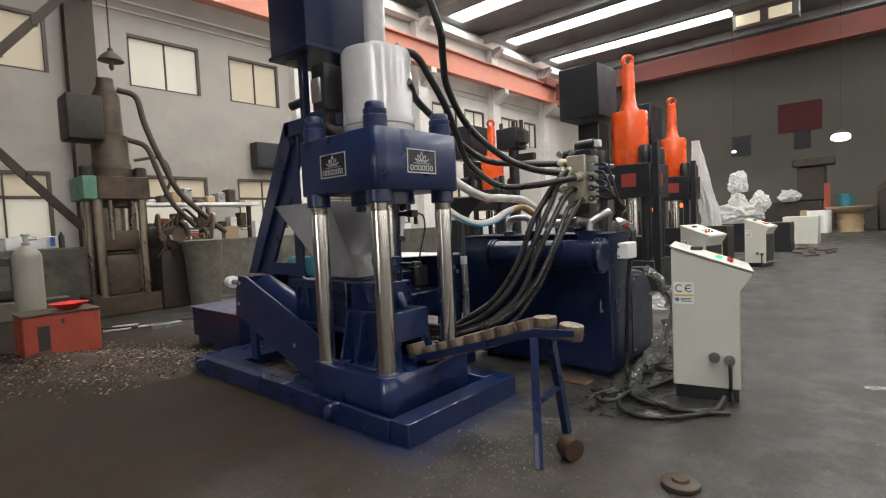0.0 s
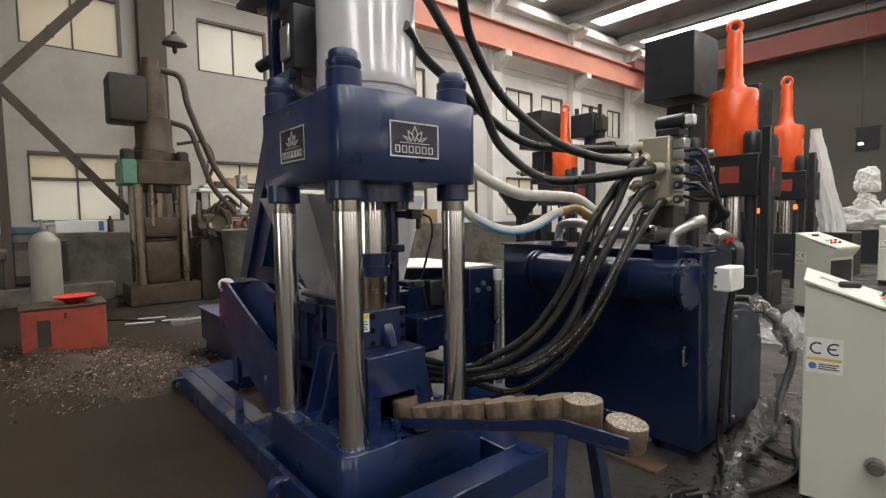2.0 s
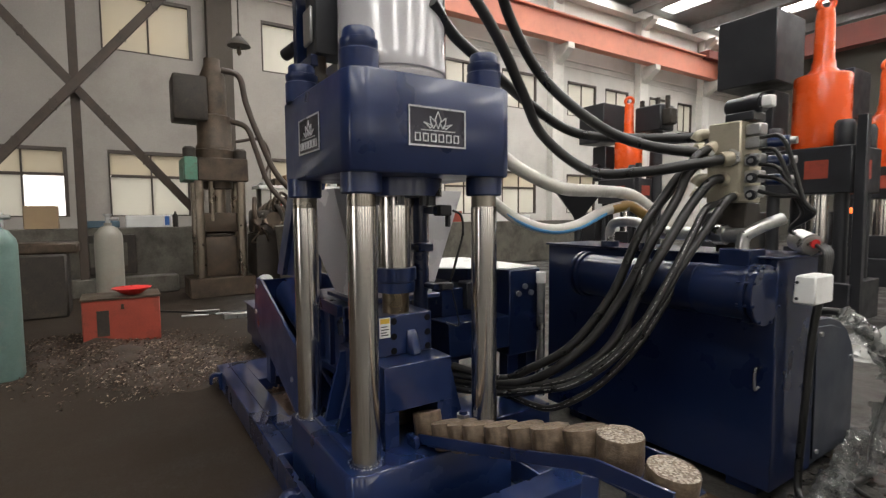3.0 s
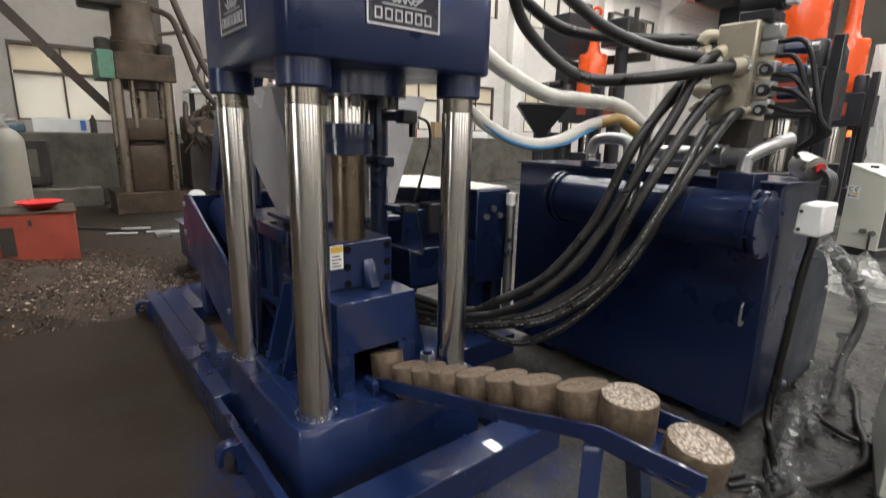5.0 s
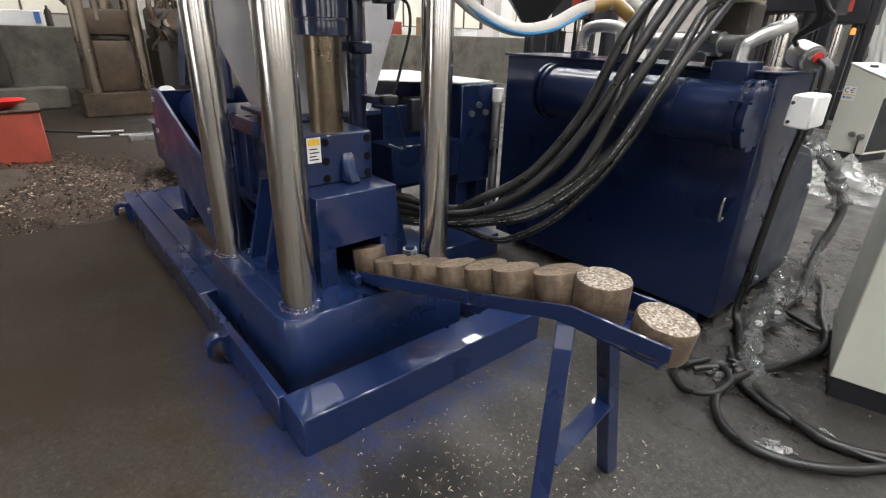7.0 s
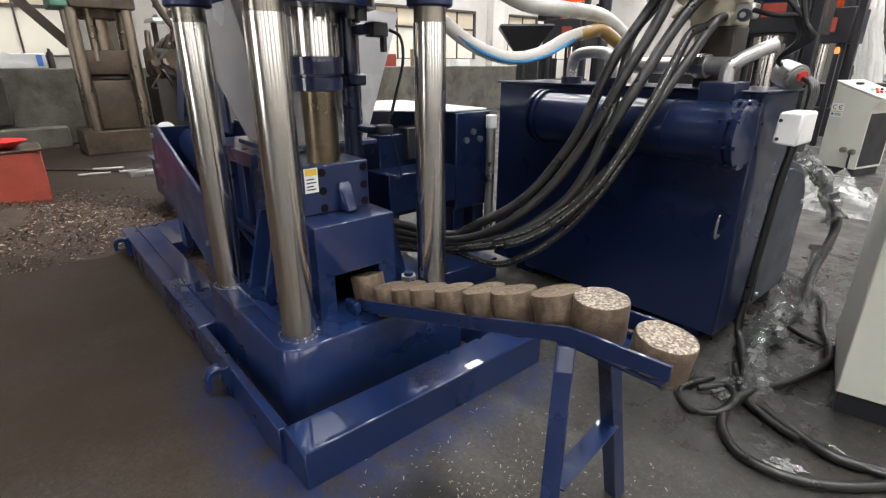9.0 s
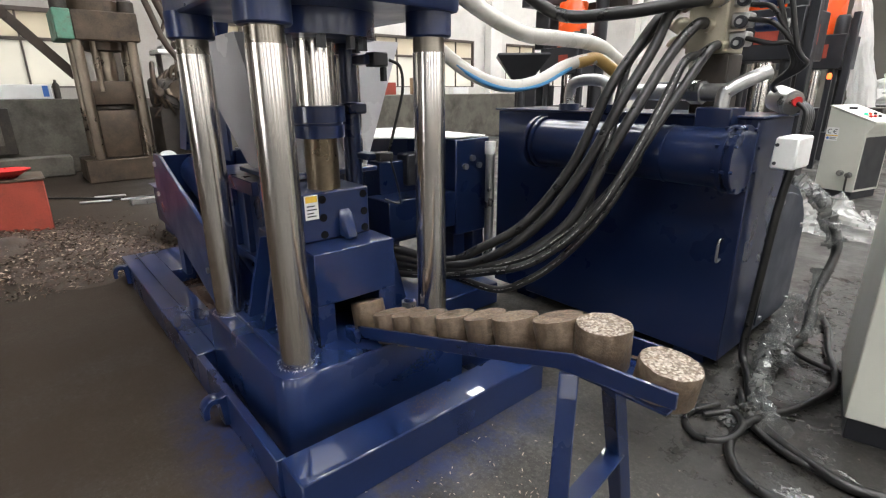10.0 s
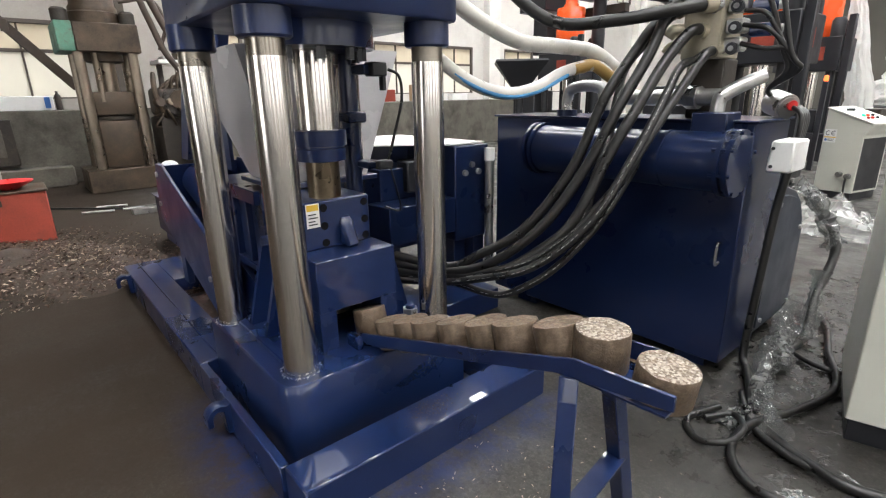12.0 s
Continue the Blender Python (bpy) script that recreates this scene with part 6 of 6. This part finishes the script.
sheet("plastic_film", -0.5, 4.12, 0, 0.16, 0.08, 0.02, 17, CLEAR, "scrap of film under the cable", n=8)
sheet("plastic_film", -1.28, 5.72, 0.78, 0.16, 0.2, 0.10, 19, CLEAR, "film wrapped over the cable bundle", n=10)
sheet("plastic_film", 0.6, 5.4, 0, 0.22, 0.06, 0.02, 23, CLEAR, "thin white scrap on the floor", n=8)


# ---- far end of the hall ----
def blob(name, c, s, seed, m, label, category):
    bm = B()
    bmesh.ops.create_icosphere(bm, subdivisions=4, radius=1)
    for v in bm.verts:
        q = v.co * 1.7 + Vector((seed, 0, 0))
        v.co *= 0.85 + 0.35 * noise.noise(q) + 0.18 * noise.noise(q * 2.6) + 0.10 * abs(noise.noise(q * 6))
        v.co = Vector((v.co.x * s[0], v.co.y * s[1], (v.co.z + 0.75) * s[2]))
        v.co.z = max(0, v.co.z)
        v.co += Vector(c)
    return solid(name, bm, m, label, category, c, angle=14)


dr = thing("wrapped_machine", "tall machine draped in milky plastic sheet", "machine", (-3.1, 16.2, 0))
bm = B()
seg, rows_ = 64, 48
rings = []
for k in range(rows_):
    f = k / (rows_ - 1)
    cx, cy = -3.08 - 0.42 * f, 16.2
    rr = 0.27 * (1 - f) + 0.11 * f
    rings.append([bm.verts.new((cx + rr * (1 + 0.3 * noise.noise(Vector((i * 0.4, f * 2, 2)))) * math.cos(6.2832 * i / seg), cy + rr * (1 + 0.3 * noise.noise(Vector((i * 0.4, f * 2, 5)))) * math.sin(6.2832 * i / seg), 1.0 + 2.45 * f)) for i in range(seg)])
for a, b in zip(rings, rings[1:]):
    for i in range(seg):
        bm.faces.new((a[i], a[(i + 1) % seg], b[(i + 1) % seg], b[i]))
bm.faces.new(rings[-1])
for v in bm.verts:
    v.co += 0.06 * noise.noise_vector(v.co * 2.3) + 0.025 * noise.noise_vector(v.co * 7)
part("sheet", bm, WRAP, dr, angle=35)
part("stand", box(B(), -3.5, -2.6, 15.8, 16.6, 0, 1.0, 0.02), DARK_IRON, dr)
wm = thing("wrapped_pump", "pump assembly wrapped in crinkled plastic on a bench", "machine", (-3.1, 20, 0))
part("bench", box(B(), -4.2, -1.6, 19.6, 20.5, 0, 0.95, 0.02), BLACK, wm)
for c, s, sd in (((-3.1, 20, 0.95), (0.75, 0.5, 0.45), 1), ((-3.15, 20, 1.5), (0.28, 0.28, 0.3), 2), ((-3.15, 20, 2.0), (0.36, 0.33, 0.42), 3), ((-2.5, 20, 1.3), (0.3, 0.3, 0.4), 4)):
    ob = blob("wrap", c, s, sd, WRAP, "", "")
    ob.parent = wm
    ob.location = Vector(c) - wm.location
    for key in ("label", "category"):
        if key in ob:
            del ob[key]
solid("table", box(B(), -2.3, -1.2, 23.5, 24.4, 0.0, 1.05, 0.02), CABINET, "pale grey steel table", "table", (-1.7, 24, 0))
dm = thing("packing_drum", "pale wooden packing drum on the floor", "drum", (-2.1, 33.2, 0))
part("drum", lathe(B(), [(0.55, 0), (0.55, 1.15), (0.5, 1.17)], -1.95, 33.2, 22), WHITE, dm)
part("board", box(B(), -2.7, -2.4, 32.9, 33.5, 0, 1.2, 0.01), WOOD, dm)
ps = thing("pedestal", "cream flanged pedestal with a teal drum on top", "pedestal", (-0.7, 34, 0))
part("foot", lathe(B(), [(0.6, 0), (0.55, 0.3), (0.62, 0.5), (0.55, 0.7), (0.6, 0.95), (0.95, 1.15), (1.05, 1.3), (0.9, 1.32)], -0.7, 34, 24), WOOD, ps)
part("drum", lathe(B(), [(0.3, 1.32), (0.34, 1.7), (0.3, 1.95), (0.2, 2.0)], -0.85, 34.2, 24), TEAL_DRUM, ps)
rp = solid("red_post", box(B(), -1.75, -1.5, 33.8, 34.05, 0, 2.6, 0.02), RED, "dull red steel post", "post", (-1.6, 33.9, 0))
dk = thing("machine_tool", "large dark machine tool by the end wall", "machine", (-3.2, 35, 0))
part("bed", box(B(), -5.6, -1.9, 34.4, 35.6, 0, 1.7, 0.05), DARK_IRON, dk)
part("head", box(B(), -3.0, -1.7, 34.4, 35.4, 1.7, 3.6, 0.08), DARK_IRON, dk)
part("arm", box(B(), -3.2, -1.3, 34.2, 34.8, 3.6, 4.05, 0.05), DARK_IRON, dk)
pl = blob("plastic_sheet", (-3.3, 34.1, 1.7), (0.55, 0.3, 0.4), 8, WRAP, "heap of white plastic sheet on the machine tool", "plastic film")
dk2 = thing("machine_tool", "brown-grey machine tool with a sloping hood", "machine", (1.6, 35, 0))
part("bed", box(B(), 0.4, 4.8, 34.4, 36, 0, 2.1, 0.1), DARK_IRON, dk2)
part("hood", slab(B(), [(0.3, 2.1), (1.4, 3.3), (4.6, 3.5), (4.8, 2.1)], "y", 34.5, 36, 0.05), OLD_STEEL, dk2)
for k in range(14):
    x, y = -2.6 + rnd.uniform(-0.2, 2.2), 19 + rnd.uniform(-1.5, 2.5)
    solid("offcut", cyl(B(), (x, y, 0.03), (x + rnd.uniform(-0.4, 0.4), y + rnd.uniform(0.1, 0.4), 0.04), 0.028, None, 8), OLD_STEEL, "dark steel offcut lying on the floor", "offcut", (x, y, 0), "offcuts on the floor")
# black leaves stand in for two dark windows
for a, b, c, d in ((-6.85, -5.8, 4.85, 6.05), (-3.5, -2.65, 4.9, 5.95)):
    w = thing("wall_hatch", "dark window in the end wall, built as a black leaf", "hatch", ((a + b) / 2, NY, c))
    part("leaf", box(B(), a, b, NY - 0.05, NY - 0.003, c, d, 0.01), BLACK, w)
    part("frame", box(B(), a - 0.08, b + 0.08, NY - 0.03, NY - 0.001, d, d + 0.1, 0.005), DARK_IRON, w)
solid("banner", box(B(), -4.3, -2.1, NY - 0.03, NY - 0.003, 5.98, 7.75, 0.004), mat("dark_red_cloth", (0.07, 0.011, 0.013), 0.85), "dark red cloth banner on the end wall", "banner", (-3.2, NY, 5.9))
for x, y, z, r in ((-0.86, 30, 4.52, 0.36), (-4.6, 27, 4.1, 0.09)):
    hl = thing("hall_lamp", "round lit high-bay lamp", "lamp", (x, y, z), "hall lamps")
    part("glass", lathe(B(), [(r * 0.6, z - r * 0.45), (r, z - r * 0.2), (r, z + r * 0.2), (r * 0.7, z + r * 0.45)], x, y, 20), LAMPGLOW, hl)
    part("housing", lathe(B(), [(r * 0.7, z + r * 0.45), (r * 0.3, z + r * 0.9), (0.012, z + r), (0.008, ROOF)], x, y, 14), DARK_IRON, hl)
mon = thing("roof_vent", "roof vent box with two dim yellowish panes", "vent", (-4.2, 32, 11.2))
part("housing", box(B(), -5.55, -2.6, 32.05, 32.6, 11.15, ROOF, 0.01), CEILING, mon)
for a, b in ((-5.4, -4.3), (-3.9, -2.9)):
    part("pane", box(B(), a, b, 32.0, 32.05, 11.3, 11.85, 0.004), glow("vent_daylight", (1.0, 0.9, 0.62), 0.55), mon)


# ---- what moves ----
RAM = ((0.0, -0.09), (1.0, -0.06), (1.6, 0.02), (2.0, 0.03), (2.4, 0.045), (2.8, 0.025), (3.0, -0.05), (3.2, -0.10), (3.7, -0.12), (4.3, -0.02), (4.8, 0.115), (5.0, 0.21), (5.2, 0.29), (5.5, 0.355),
       (6.5, 0.355), (7.0, 0.22), (7.2, 0.205), (8.8, 0.165), (9.2, 0.10), (9.6, 0.075), (10.2, 0.05), (11.0, 0.025), (12.0, 0.0))


def motions():
    walk(ram, [(t, pose(0, 0, dz)) for t, dz in RAM])


motions()
